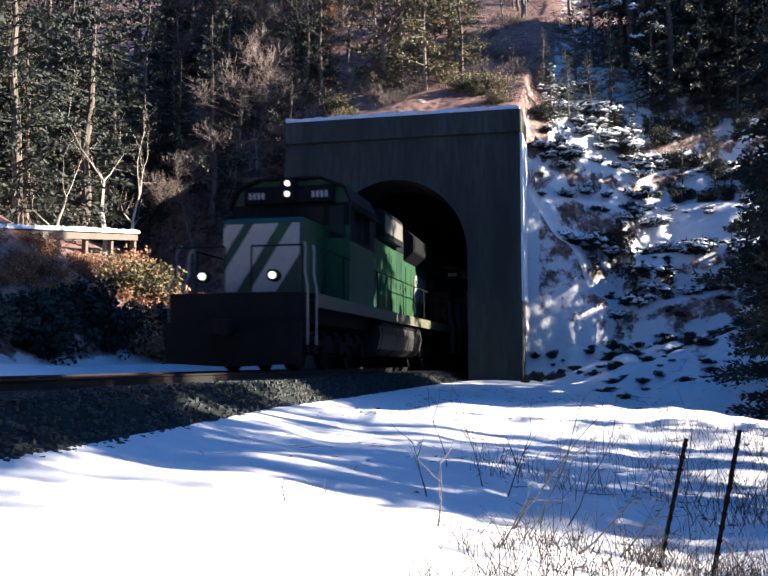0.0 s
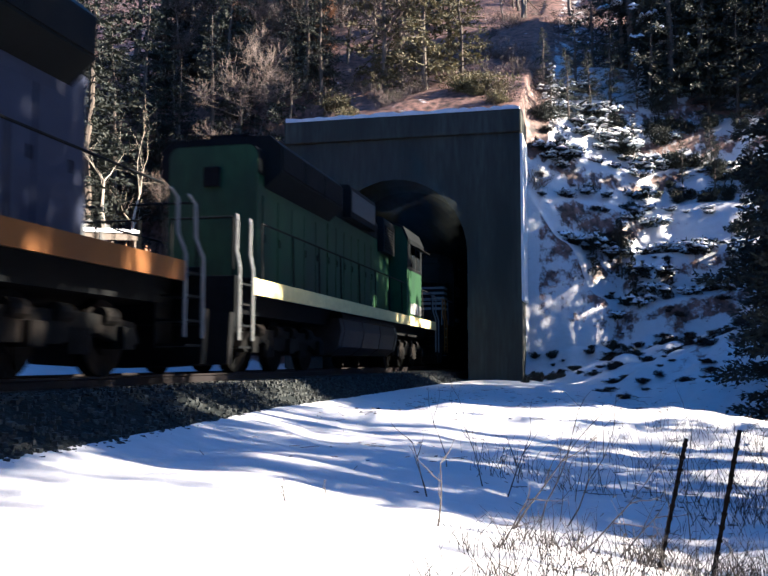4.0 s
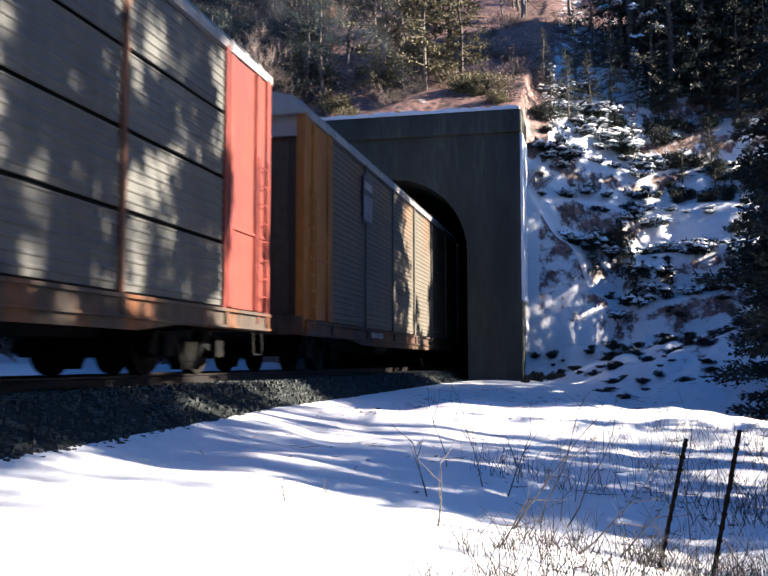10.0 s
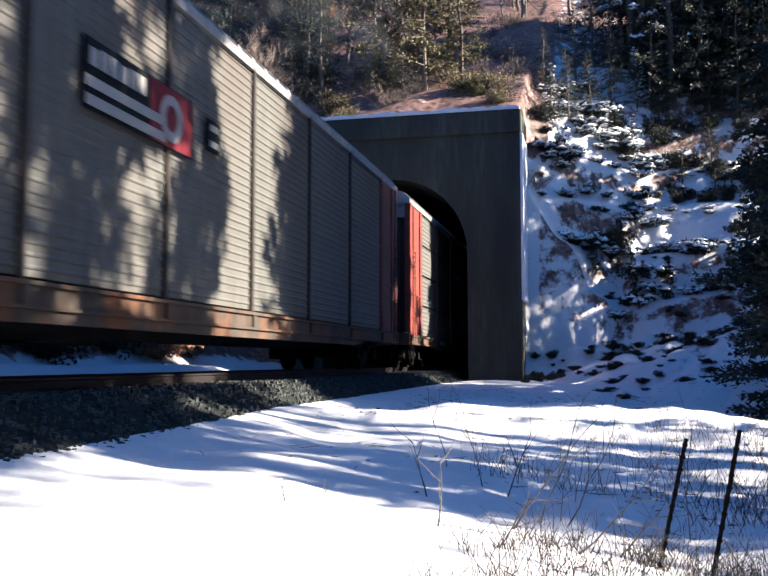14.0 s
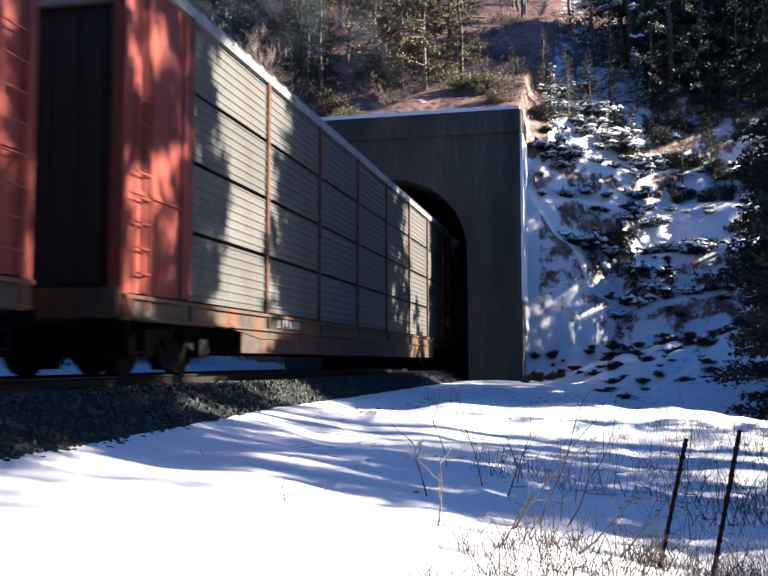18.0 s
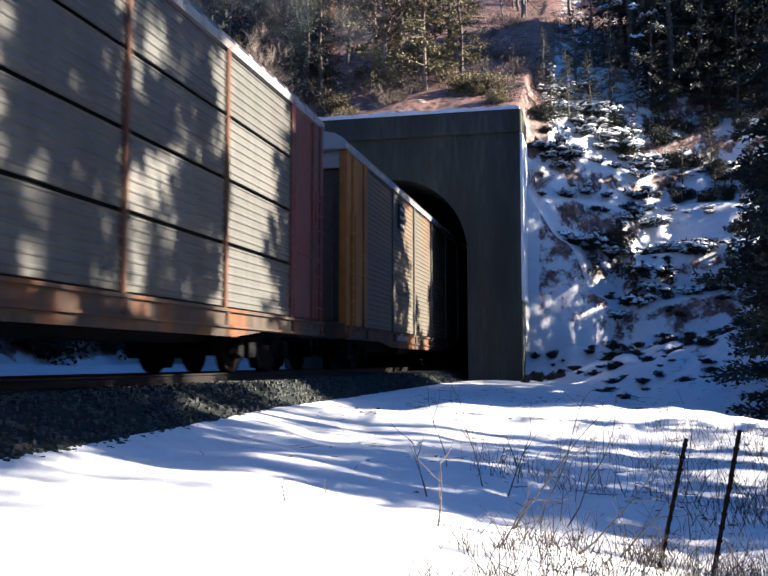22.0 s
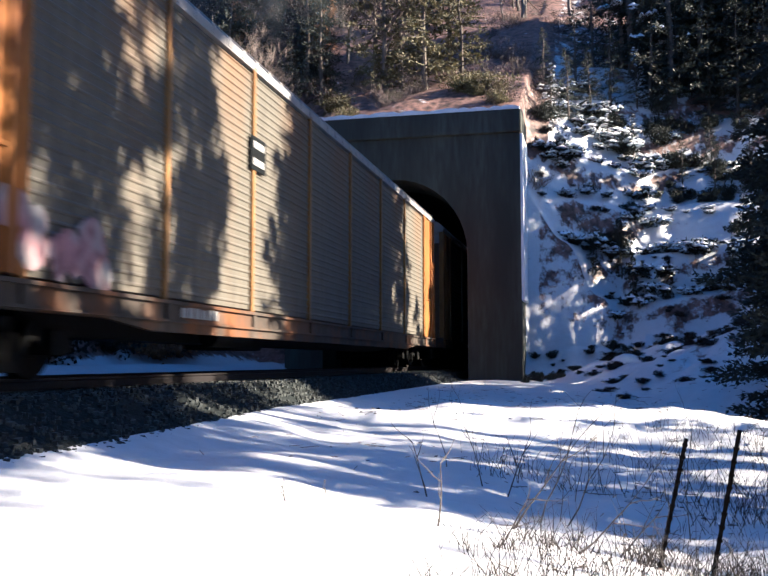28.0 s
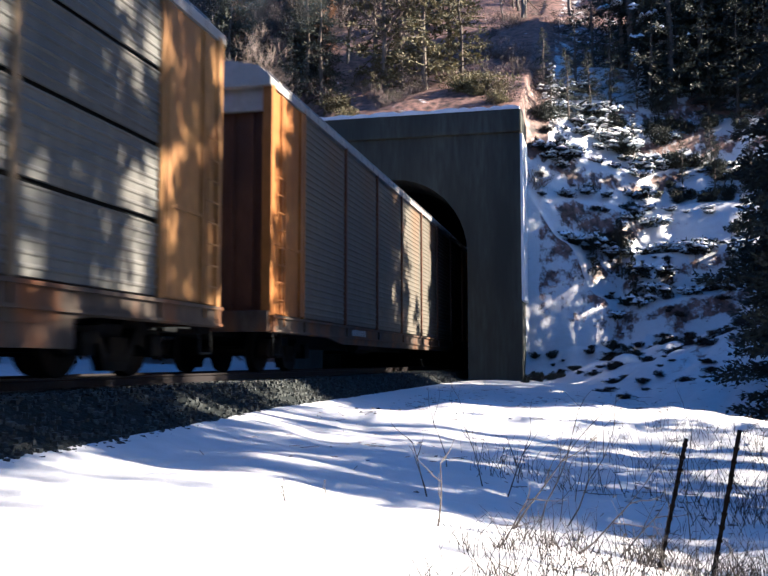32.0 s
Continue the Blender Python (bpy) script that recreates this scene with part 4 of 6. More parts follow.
def sign_stripes(car, ys, w, y=10.2):
    """A dark herald: a bar of lettering over two white stripes and a red roundel."""
    b = panel_sign(car, y, 3.13, 2.9, 0.86, BLACK)
    x = SX + 0.025
    bar_text(b, x, y + 0.12, 3.66, 6, 0.17, 0.24, 0.06, WHITE)
    for z in (3.18, 3.40):
        part("white_stripe", Shape().box(x, x + 0.01, y + 0.05, y + 2.05, z, z + 0.13), WHITE, b)
    part("red_plate", Shape().box(x, x + 0.008, y + 1.6, y + 2.86, 3.15, 3.97), SIGN_RED, b)
    part("roundel", ring_shape(y + 2.2, 3.55, 0.33, 0.19, x + 0.008, 0.012), WHITE, b)


def sign_small(y, z, w=0.8, h=0.75, board=None, n=3):
    def put(car, ys, wd):
        b = panel_sign(car, y, z, w, h, board or BLACK)
        for k in range(n):
            part("sign_line", Shape().box(SX + 0.025, SX + 0.034, y + 0.1, y + w - 0.1, z + h * (k + 0.3) / n, z + h * (k + 0.7) / n), WHITE, b)
    return put


def sign_shield(y, z):
    """A tall board: dark block above, upright white stripes below."""
    def put(car, ys, wd):
        b = panel_sign(car, y, z, 1.0, 1.25, BLUE)
        x = SX + 0.025
        for k in range(4):
            part("shield_stripe", Shape().box(x, x + 0.009, y + 0.1 + k * 0.22, y + 0.22 + k * 0.22, z + 0.08, z + 0.72), WHITE, b)
        part("shield_line", Shape().box(x, x + 0.009, y + 0.12, y + 0.88, z + 0.88, z + 1.08), WHITE, b)
    return put


def sign_stripes_forward(car, ys, w):
    """A herald board of thin white stripes beside two white blocks, over a small lettered board."""
    b = panel_sign(car, 7.2, 3.55, 2.5, 0.6, BLACK)
    x = SX + 0.025
    for k in range(5):
        part("white_stripe", Shape().box(x, x + 0.01, 7.27, 8.5, 3.6 + k * 0.105, 3.655 + k * 0.105), WHITE, b)
    for u in (8.62, 9.14):
        part("white_block", Shape().prism([(u, 3.62), (u + 0.36, 3.62), (u + 0.46, 4.08), (u + 0.1, 4.08)], "x", x, x + 0.01), WHITE, b)
    c = panel_sign(car, 8.45, 3.08, 1.25, 0.42, SIGN_RED)
    for z in (3.13, 3.31):
        bar_text(c, x, 8.52, z, 5, 0.17, 0.13, 0.06, WHITE)


def sign_end_plates(car, ys, w):
    """A white ring, boards of lines and a yellow placard on the rear end plate."""
    y, x = POSTS[8] + 0.95, SX + 0.035
    part("roundel", ring_shape(y, 4.25, 0.45, 0.38, x, 0.012), WHITE, car, "white ring")
    for z in (3.55, 3.15):
        part("sign_line", Shape().box(x, x + 0.01, y - 0.35, y + 0.35, z, z + 0.06), WHITE, car)
    for k in range(4):
        part("sign_line", Shape().box(x, x + 0.01, y - 0.1, y + 0.35, 2.2 + k * 0.11, 2.25 + k * 0.11), WHITE, car)
    p = part("placard", Shape().box(x, x + 0.02, y - 0.42, y + 0.28, 1.62, 1.95, 0.006), SIGN_YELLOW, car)
    part("placard_line", Shape().box(x + 0.02, x + 0.026, y - 0.3, y + 0.16, 1.76, 1.82), BLACK, p)


def sign_two(car, ys, w):
    sign_stripes(car, ys, w, 10.4)
    sign_small(13.8, 3.4, 0.5, 0.5, BLACK, 2)(car, ys, w)


def sign_block_letters(car, ys, w):
    """Two large white blocks on a dark panel, and placards on the end."""
    b = panel_sign(car, 6.2, 3.12, 2.0, 0.95, BLACK)
    x = SX + 0.025
    m = Shape()
    for u in (7.12, 7.56):
        m.prism([(u, 3.26), (u + 0.36, 3.26), (u + 0.46, 3.92), (u + 0.1, 3.92)], "x", x, x + 0.012)
    part("roundel", ring_shape(6.72, 3.59, 0.33, 0.2, x, 0.012), WHITE, b)
    part("emblem", m, WHITE, b, "white block emblem")
    part("placard", Shape().box(SX, SX + 0.03, 0.82, 1.22, 1.1, 2.0, 0.006), WHITE, car)
    p = part("placard", Shape().box(SX, SX + 0.03, 1.7, 2.3, 1.55, 1.92, 0.006), SIGN_YELLOW, car)
    for z in (1.62, 1.76):
        part("placard_line", Shape().box(SX + 0.03, SX + 0.036, 1.78, 2.22, z, z + 0.06), BLACK, p)


def sign_yellow(car, ys, w):
    """Blue-black bars of a road's initials on a yellow panel."""
    b = panel_sign(car, 7.45, 3.08, 2.45, 0.95, SIGN_OCHRE)
    x, z = SX + 0.025, 3.4
    m = Shape()
    for u in (7.6, 8.32, 9.04):
        m.prism([(u, z), (u + 0.58, z), (u + 0.66, z + 0.55), (u + 0.08, z + 0.55)], "x", x, x + 0.012)
    part("emblem", m, BLUE, b, "dark block emblem")
    for z in (2.6, 4.3):
        part("door_latch", Shape().box(0.72, 1.12, Y0 + 0.10, Y0 + 0.20, z, z + 0.16, 0.01), STEEL_DARK, car, "black door latch")
    part("underline", Shape().box(x, x + 0.012, 7.6, 9.75, 3.17, 3.28), BLUE, b)


def graffiti(car, ys, w):
    rng = random.Random(9)
    for k in range(12):
        y, z = 2.75 + 1.8 * rng.random(), 1.2 + 0.6 * rng.random()
        r = 0.16 + 0.2 * rng.random()
        o = [(y + r * math.cos(a) * rng.uniform(0.7, 1.2), z + r * math.sin(a) * rng.uniform(0.7, 1.2)) for a in [2 * math.pi * q / 9 for q in range(9)]]
        part("sprayed_shape", Shape().prism(o, "x", SX, SX + 0.012 + 0.0006 * k), GRAFFITI, car, "pink and white sprayed shape")
    sign_small(9.2, 3.5, 0.7, 0.6, BLACK, 2)(car, ys, w)


SLACK = {8: -0.16, 9: 0.18, 10: 0.12, 11: -0.1, 12: -0.16, 14: 0.25}   # how far single cars stand off their even spacing


def build_train():
    """The whole consist, from the leading locomotive back. Returns (thing, distance of its front behind the train's head)."""
    out, pos = [], 0.0
    car, cab, hood = six_axle("locomotive", 0, "green and black diesel locomotive with white nose stripes, lights lit", GREEN, BLACK, GREEN, GREEN_SILL, "stripe")
    words("hood_number", "8105", 1.38, WHITE, hood, 0.985, 15.9, 2.75, 0.86)
    out.append((car, pos))
    pos += 20.98
    car, cab, hood = six_axle("locomotive", 1, "blue and yellow diesel locomotive with large yellow lettering", BLUE, BLACK, YELLOW, YELLOW, "blue")
    for k, (u, v, h) in enumerate(((9.0, 0.75, 1.15), (10.05, 0.6, 0.8), (10.95, 0.6, 0.8), (11.8, 0.5, 1.0), (12.6, 0.6, 0.8), (14.0, 0.7, 1.15), (15.0, 0.6, 0.8))):
        x = 0.985
        h *= 1.2
        m = Shape().box(x - 0.03, x, u, u + v, 2.1, 2.1 + h * 0.2).box(x - 0.03, x, u, u + v, 2.1 + h * 0.8, 2.1 + h).box(x - 0.03, x, u, u + 0.22, 2.1, 2.1 + h)
        if k % 2:
            m.box(x - 0.03, x, u + v - 0.22, u + v, 2.1, 2.1 + h)
        part("side_lettering", m, LETTER_YELLOW, hood, "large yellow letter shape")
    sweep = [(6.47, 1.66), (7.7, 1.66)] + [(7.7 + 1.05 * math.sin(math.pi * k / 10), 2.72 - 1.06 * math.cos(math.pi * k / 10)) for k in range(1, 10)] + [(7.7, 3.78), (6.47, 3.78)]
    part("paint_sweep", Shape().prism(sweep, "x", 0.935, 0.962), YELLOW, hood, "rounded yellow field behind the cab")
    part("nose_plate", Shape().box(0.3, 0.35, 1.68, 1.70, 2.0, 2.3), BLACK, car)
    for z, n in ((2.55, 4), (2.0, 4)):
        bar_text(cab, 1.525, 4.2, z, n, 0.26, 0.34, 0.09, END_BROWN)
    out.append((car, pos))
    pos += 20.98
    car, cab, hood = six_axle("locomotive", 2, "green and black diesel locomotive running long hood first", GREEN, BLACK, GREEN, SILL_YELLOW, "plain")
    bar_text(cab, -1.535, 4.25, 1.72, 4, 0.36, 0.36, 0.12, WHITE)
    out.append((car, pos))
    pos += 20.98
    out.append((wide_cab(3), pos))
    pos += 22.30
    kinds = [
        ("grey car carrier with red end plates and striped herald", GALV, END_RED, END_DARK, SILL, 4, END_BROWN, sign_stripes),
        ("pale car carrier with yellow-orange ends, rust-streaked sill", GALV_WARM, END_ORANGE, END_GREY, SILL, 1, GALV_WARM, sign_shield(5.75, 3.75)),
        ("grey car carrier with maroon ends and striped herald", GALV, END_MAROON, END_DARK, SILL, 1, END_DARK, sign_two),
        ("grey car carrier with red end plates and striped herald", GALV, END_RED, END_DARK, SILL, 4, END_BROWN, sign_stripes),
        ("grey car carrier with maroon ends and panel seams", GALV, END_RED, END_DARK, SILL, 4, END_BROWN, sign_end_plates),
        ("grey car carrier with maroon ends and striped herald", GALV, END_MAROON, END_DARK, SILL, 4, END_BROWN, sign_stripes_forward),
        ("pale car carrier with yellow-orange ends and small board", GALV_WARM, END_ORANGE, END_GREY, SILL, 1, GALV_WARM, sign_small(6.9, 4.2)),
        ("grey car carrier with dark ends and white block emblem", GALV, END_DARK, END_DARK, SILL_GREY, 4, END_DARK, sign_block_letters),
        ("tan car carrier with yellow ends and sprayed paint", GALV_WARM, END_ORANGE, END_CREAM, SILL, 1, END_TAN, graffiti),
        ("tan car carrier with tan ends and dark ochre emblem board", GALV, END_TAN, END_CREAM, SILL, 4, POST_TAN, sign_yellow),
        ("weathered car carrier with rusty orange ends", GALV_WARM, END_ORANGE, END_BROWN, SILL, 1, END_BROWN, None),
    ]
    for k, (label, panel, end, door, sill, rows, post, sign) in enumerate(kinds):
        out.append((car_carrier(4 + k, label, panel, end, door, sill, rows, post, sign, k in (4, 9)), pos))
        pos += RACK_L
    return [(car, at + SLACK.get(k, 0.0)) for k, (car, at) in enumerate(out)]


GREEN_SILL = mat("worn_tan_sill_paint", (0.08, 0.073, 0.05), 0.6, 0, 0.2, 1.0, 9.0, 0.1, second=(0.05, 0.075, 0.045))
SILL_GREY = mat("grey_side_sill", (0.07, 0.066, 0.06), 0.7, 0.1, 0.25, 0.8, 9.0, 0.1, second=(0.10, 0.08, 0.06))
TRAIN = build_train()
REVERSED = [TRAIN[2][0]]


# ---------------------------------------------------------------- woods
class Soup:
    """Many small pieces in one mesh, by plain lists."""

    def __init__(self):
        self.v, self.f = [], []

    def limb(self, p, q, r0, r1, n=5):
        p, q = Vector(p), Vector(q)
        d = (q - p).normalized()
        u = d.orthogonal().normalized()
        w = d.cross(u)
        c = len(self.v)
        for base, r in ((p, r0), (q, r1)):
            for k in range(n):
                a = 2 * math.pi * k / n
                self.v.append(base + (u * math.cos(a) + w * math.sin(a)) * r)
        for k in range(n):
            self.f.append((c + k, c + (k + 1) % n, c + n + (k + 1) % n, c + n + k))

    def leaf(self, p, d, up, length, width):
        side = d.cross(up).normalized() * width
        c = len(self.v)
        self.v += [p, p + d * length * 0.5 + side, p + d * length, p + d * length * 0.5 - side]
        self.f.append((c, c + 1, c + 2, c + 3))

    def mesh(self, name, material):
        me = bpy.data.meshes.new(name)
        me.from_pydata(self.v, [], self.f)
        me.materials.append(material)
        return me


def rand_dir(rng, up=0.0):
    a = rng.uniform(0, 2 * math.pi)
    z = rng.uniform(-1, 1)
    r = math.sqrt(1 - z * z)
    return (Vector((r * math.cos(a), r * math.sin(a), z)) + Vector((0, 0, up))).normalized()


def make_tree(name, trunk, crown, trunk_mat, crown_mat, label, category, group):
    ob = thing(name, label, category, group)
    part("trunk", trunk.mesh("trunk", trunk_mat), None, ob)
    tagged(part("crown", crown.mesh("crown", crown_mat), None, ob), kind="stuff")
    return ob


def stem(soup, pts, radii, n=7):
    """One continuous tapered tube through the points."""
    c = len(soup.v)
    for p, r in zip(pts, radii):
        for k in range(n):
            a = 2 * math.pi * k / n
            soup.v.append(Vector(p) + Vector((math.cos(a), math.sin(a), 0)) * r)
    for j in range(len(pts) - 1):
        for k in range(n):
            soup.f.append((c + j * n + k, c + j * n + (k + 1) % n, c + (j + 1) * n + (k + 1) % n, c + (j + 1) * n + k))


def conifer(seed, height, spread, dens, needles, label, bare=0.12, snow=0.0, leaf=1.0, clumps=0.0, girth=0.018):
    rng = random.Random(seed)
    t, c, pads = Soup(), Soup(), []
    pts = [Vector((0, 0, -0.5))]
    for k in range(1, 8):
        pts.append(Vector((rng.uniform(-0.1, 0.1), rng.uniform(-0.1, 0.1), height * k / 7)))
    stem(t, pts, [girth * height * (1 - k / 7.4) for k in range(8)])
    z = height * bare
    while z < height * 0.98:
        f = 1 - z / height
        for k in range(rng.randint(4, 6)):
            a = rng.uniform(0, 2 * math.pi)
            ln = spread * (f ** 0.75) * rng.uniform(0.55, 1.15) + 0.25
            root = Vector((0, 0, z + rng.uniform(-0.2, 0.2)))
            tip = root + Vector((math.cos(a) * ln, math.sin(a) * ln, -0.12 * ln + rng.uniform(-0.25, 0.35) * ln))
            c.limb(root, tip, 0.035 * f + 0.012, 0.006, 4)
            d = (tip - root).normalized()
            for _ in range(6 if rng.random() < snow else 0):
                pads.append((root.lerp(tip, rng.uniform(0.45, 0.95)) + Vector((rng.uniform(-0.2, 0.2), rng.uniform(-0.2, 0.2), 0.1)), d, rng.uniform(0.3, 0.8)))
            for _ in range(round(clumps * ln + rng.random() * 0.8) if clumps else 0):
                # needles bunched in tufts, with open gaps between
                hub = root.lerp(tip, rng.uniform(0.3, 1.0)) + rand_dir(rng) * 0.1
                for _ in range(int(dens * 6)):
                    dd = rand_dir(rng, 0.1)
                    c.leaf(hub + dd * rng.uniform(0.0, 0.24), (dd + d * 0.4).normalized(), rand_dir(rng), rng.uniform(0.18, 0.34) * leaf, rng.uniform(0.04, 0.08) * leaf)
            for q in range(0 if clumps else int(dens * ln * 6) + 3):
                u = rng.uniform(0.25, 1.05)
                p = root.lerp(tip, u) + Vector((rng.uniform(-1, 1), rng.uniform(-1, 1), rng.uniform(-0.5, 0.6))) * 0.10 * ln
                dd = (d + rand_dir(rng) * 0.9).normalized()
                c.leaf(p, dd, rand_dir(rng), rng.uniform(0.28, 0.55) * leaf, rng.uniform(0.05, 0.11) * leaf)
        z += height * 0.032 + 0.12
    ob = make_tree("conifer", t, c, BARK, needles, label, "conifer tree", "trees on the hillside")
    if snow:
        w = Soup()
        for p, d, ln in pads:
            side = Vector((-d.y, d.x, 0)).normalized()
            a, b = ln * rng.uniform(0.6, 1.2), rng.uniform(0.10, 0.26)
            k = len(w.v)
            up = Vector((0, 0, rng.uniform(0.08, 0.2)))
            w.v += [p - d * a * 0.5, p + side * b, p + d * a * 0.5, p - side * b, p + up]
            w.f += [(k, k + 1, k + 4), (k + 1, k + 2, k + 4), (k + 2, k + 3, k + 4), (k + 3, k, k + 4), (k, k + 3, k + 2, k + 1)]
        tagged(part("snow_load", w.mesh("snow_load", SNOW), None, ob, "snow resting on the boughs"), kind="stuff")
    return ob


def bare_tree(seed, height, label, leaves=0, material=None):
    rng = random.Random(seed)
    t, c = Soup(), Soup()

    def grow(p, d, ln, r, depth):
        q = p
        for k in range(3):
            d2 = (d + rand_dir(rng, 0.25) * 0.22).normalized()
            e = q + d2 * ln / 3
            c.limb(q, e, r * (1 - k * 0.15), r * (1 - (k + 1) * 0.15), 5 if depth < 2 else 4)
            if depth < 4:
                for _ in range(1 if depth < 2 else rng.randint(1, 2)):
                    grow(e, (d2 * 0.75 + rand_dir(rng, 0.35) * 0.8).normalized(), ln * rng.uniform(0.45, 0.68), r * 0.5, depth + 1)
            q, d = e, d2
        if depth >= 3:
            for _ in range(3):
                dd = (d + rand_dir(rng, 0.2) * 0.9).normalized()
                c.limb(q, q + dd * rng.uniform(0.35, 0.8), 0.010, 0.004, 3)
            for _ in range(leaves):
                c.leaf(q + rand_dir(rng) * 0.2, rand_dir(rng), rand_dir(rng), 0.16, 0.06)

    pts, p = [], Vector((0, 0, -0.4))
    d = Vector((0, 0, 1))
    for k in range(8):
        pts.append(p.copy())
        d = (d + rand_dir(rng, 0.3) * 0.16).normalized()
        p = p + d * height * 0.11
    radii = [height * 0.014 * (1 - k / 8.6) for k in range(8)]
    stem(t, pts, radii)
    for k in range(2, 8):
        for _ in range(2):
            grow(pts[k], (Vector((0, 0, 0.6)) + rand_dir(rng, 0.2)).normalized(), height * rng.uniform(0.16, 0.30) * (1 - k / 14), radii[k] * 0.55, 1)
    return make_tree("bare_tree", t, c, TWIG, material or BRUSH, label, "leafless tree", "trees on the hillside")


def shrub(seed, size, material, label, leaves=4, stems=26):
    rng = random.Random(seed)
    c = Soup()
    for k in range(stems):
        d = rand_dir(rng, 1.1)
        d.z = abs(d.z)
        p = Vector((rng.uniform(-0.3, 0.3) * size, rng.uniform(-0.3, 0.3) * size, -0.1))
        for j in range(4):
            q = p + (d + rand_dir(rng, 0.1) * 0.5).normalized() * size * rng.uniform(0.16, 0.32)
            c.limb(p, q, 0.014 - j * 0.003, 0.011 - j * 0.003, 3)
            for _ in range(3):
                e = q + rand_dir(rng, 0.4) * size * rng.uniform(0.1, 0.25)
                c.limb(q, e, 0.006, 0.003, 3)
                for _ in range(leaves):
                    c.leaf(e + rand_dir(rng) * 0.12 * size, rand_dir(rng), rand_dir(rng), 0.09 + 0.05 * size, 0.035 + 0.015 * size)
            p = q
    ob = new("shrub", c.mesh("shrub", material))
    return tagged(ob, label, "shrub", "brush on the slopes")


PALE_BARK = mat("pale_grey_bark", (0.30, 0.27, 0.22), 0.9, 0, 0.25, 2.0, 16.0, 0.4, second=(0.18, 0.16, 0.13), stretch=(1, 1, 0.3))


def forked_tree(seed, x, y, height):
    """A slender pale tree that forks low and ends in fine twigs."""
    r2 = random.Random(seed)
    t, c = Soup(), Soup()

    def limb(p, d, ln, r, depth):
        pts, radii = [p], [r]
        for j in range(5):
            d = (d + rand_dir(r2, 0.15) * 0.22).normalized()
            p = p + d * ln / 5
            pts.append(p)
            radii.append(r * (1 - 0.14 * (j + 1)))
            if depth < 4 and j > 0 and r2.random() < (0.5 if depth < 2 else 0.75):
                limb(p, (d + rand_dir(r2, 0.1) * 0.9).normalized(), ln * r2.uniform(0.3, 0.55), radii[-1] * 0.55, depth + 1)
        for q in range(5):
            (t if depth < 2 else c).limb(pts[q], pts[q + 1], radii[q], radii[q + 1], 5 if depth < 2 else 3)
        if depth < 2:
            for s in (-1, 1):
                limb(p, (d + Vector((r2.uniform(-0.3, 0.3), s * 0.7, 0.15))).normalized(), ln * 0.75, radii[-1] * 0.8, depth + 1)
    limb(Vector((0, 0, -0.2)), Vector((r2.uniform(-0.1, 0.1), r2.uniform(-0.2, 0.2), 1)).normalized(), height * 0.42, 0.016 * height, 0)
    ob = make_tree("forked_tree", t, c, PALE_BARK, PALE_BARK, "slender pale leafless tree forking low behind the guard rail", "tree", "pale trees behind the guard rail")
    ob.matrix_world = pose(x, y, ground_z(x, y))


def snowy_brush(seed, size):
    """Low evergreen brush pressed down by pads of snow."""
    r2 = random.Random(seed)
    c, w = Soup(), Soup()
    for k in range(34):
        a, ln = r2.uniform(0, 2 * math.pi), size * r2.uniform(0.4, 1.0)
        tip = Vector((math.cos(a) * ln, math.sin(a) * ln, r2.uniform(0.1, 0.55) * size))
        root = tip * 0.1 + Vector((0, 0, -0.1))
        c.limb(root, tip, 0.014, 0.005, 3)
        d = (tip - root).normalized()
        for q in range(26):
            c.leaf(root.lerp(tip, r2.uniform(0.3, 1.05)) + rand_dir(r2) * 0.07, (d + rand_dir(r2) * 0.9).normalized(), rand_dir(r2), r2.uniform(0.10, 0.2), r2.uniform(0.02, 0.04))
        if r2.random() < 0.85:
            m, n = len(w.v), 9
            rx, ry, h = size * r2.uniform(0.16, 0.42), size * r2.uniform(0.14, 0.28), r2.uniform(0.07, 0.15)
            p = root.lerp(tip, 0.85) + Vector((0, 0, 0.06))
            w.v += [p + Vector((0, 0, h))] + [p + Vector((math.cos(6.2832 * i / n + a) * rx * r2.uniform(0.7, 1.1), math.sin(6.2832 * i / n + a) * ry * r2.uniform(0.7, 1.1), -r2.uniform(0.0, 0.05))) for i in range(n)]
            w.f += [(m, m + 1 + i, m + 1 + (i + 1) % n) for i in range(n)] + [tuple(m + n - i for i in range(n))]
    ob = thing("snowy_brush", "dark evergreen brush under pads of snow on the bank", "brush", "snowy brush on the bank")
    tagged(part("brush", c.mesh("brush", NEEDLES), None, ob), kind="stuff")
    tagged(part("snow_load", w.mesh("snow_load", SNOW), None, ob, "small pads of fresh snow"), kind="stuff")
    return ob


rng = random.Random(21)


def plant(proto, x, y, scale, sink=0.1, turn=None):
    m = pose(x, y, ground_z(x, y) - sink, rng.uniform(-3, 3), rng.uniform(-3, 3), rng.uniform(0, 360) if turn is None else turn)
    ob = copy_thing(proto, m)
    ob.scale = (scale, scale, scale)
    return ob


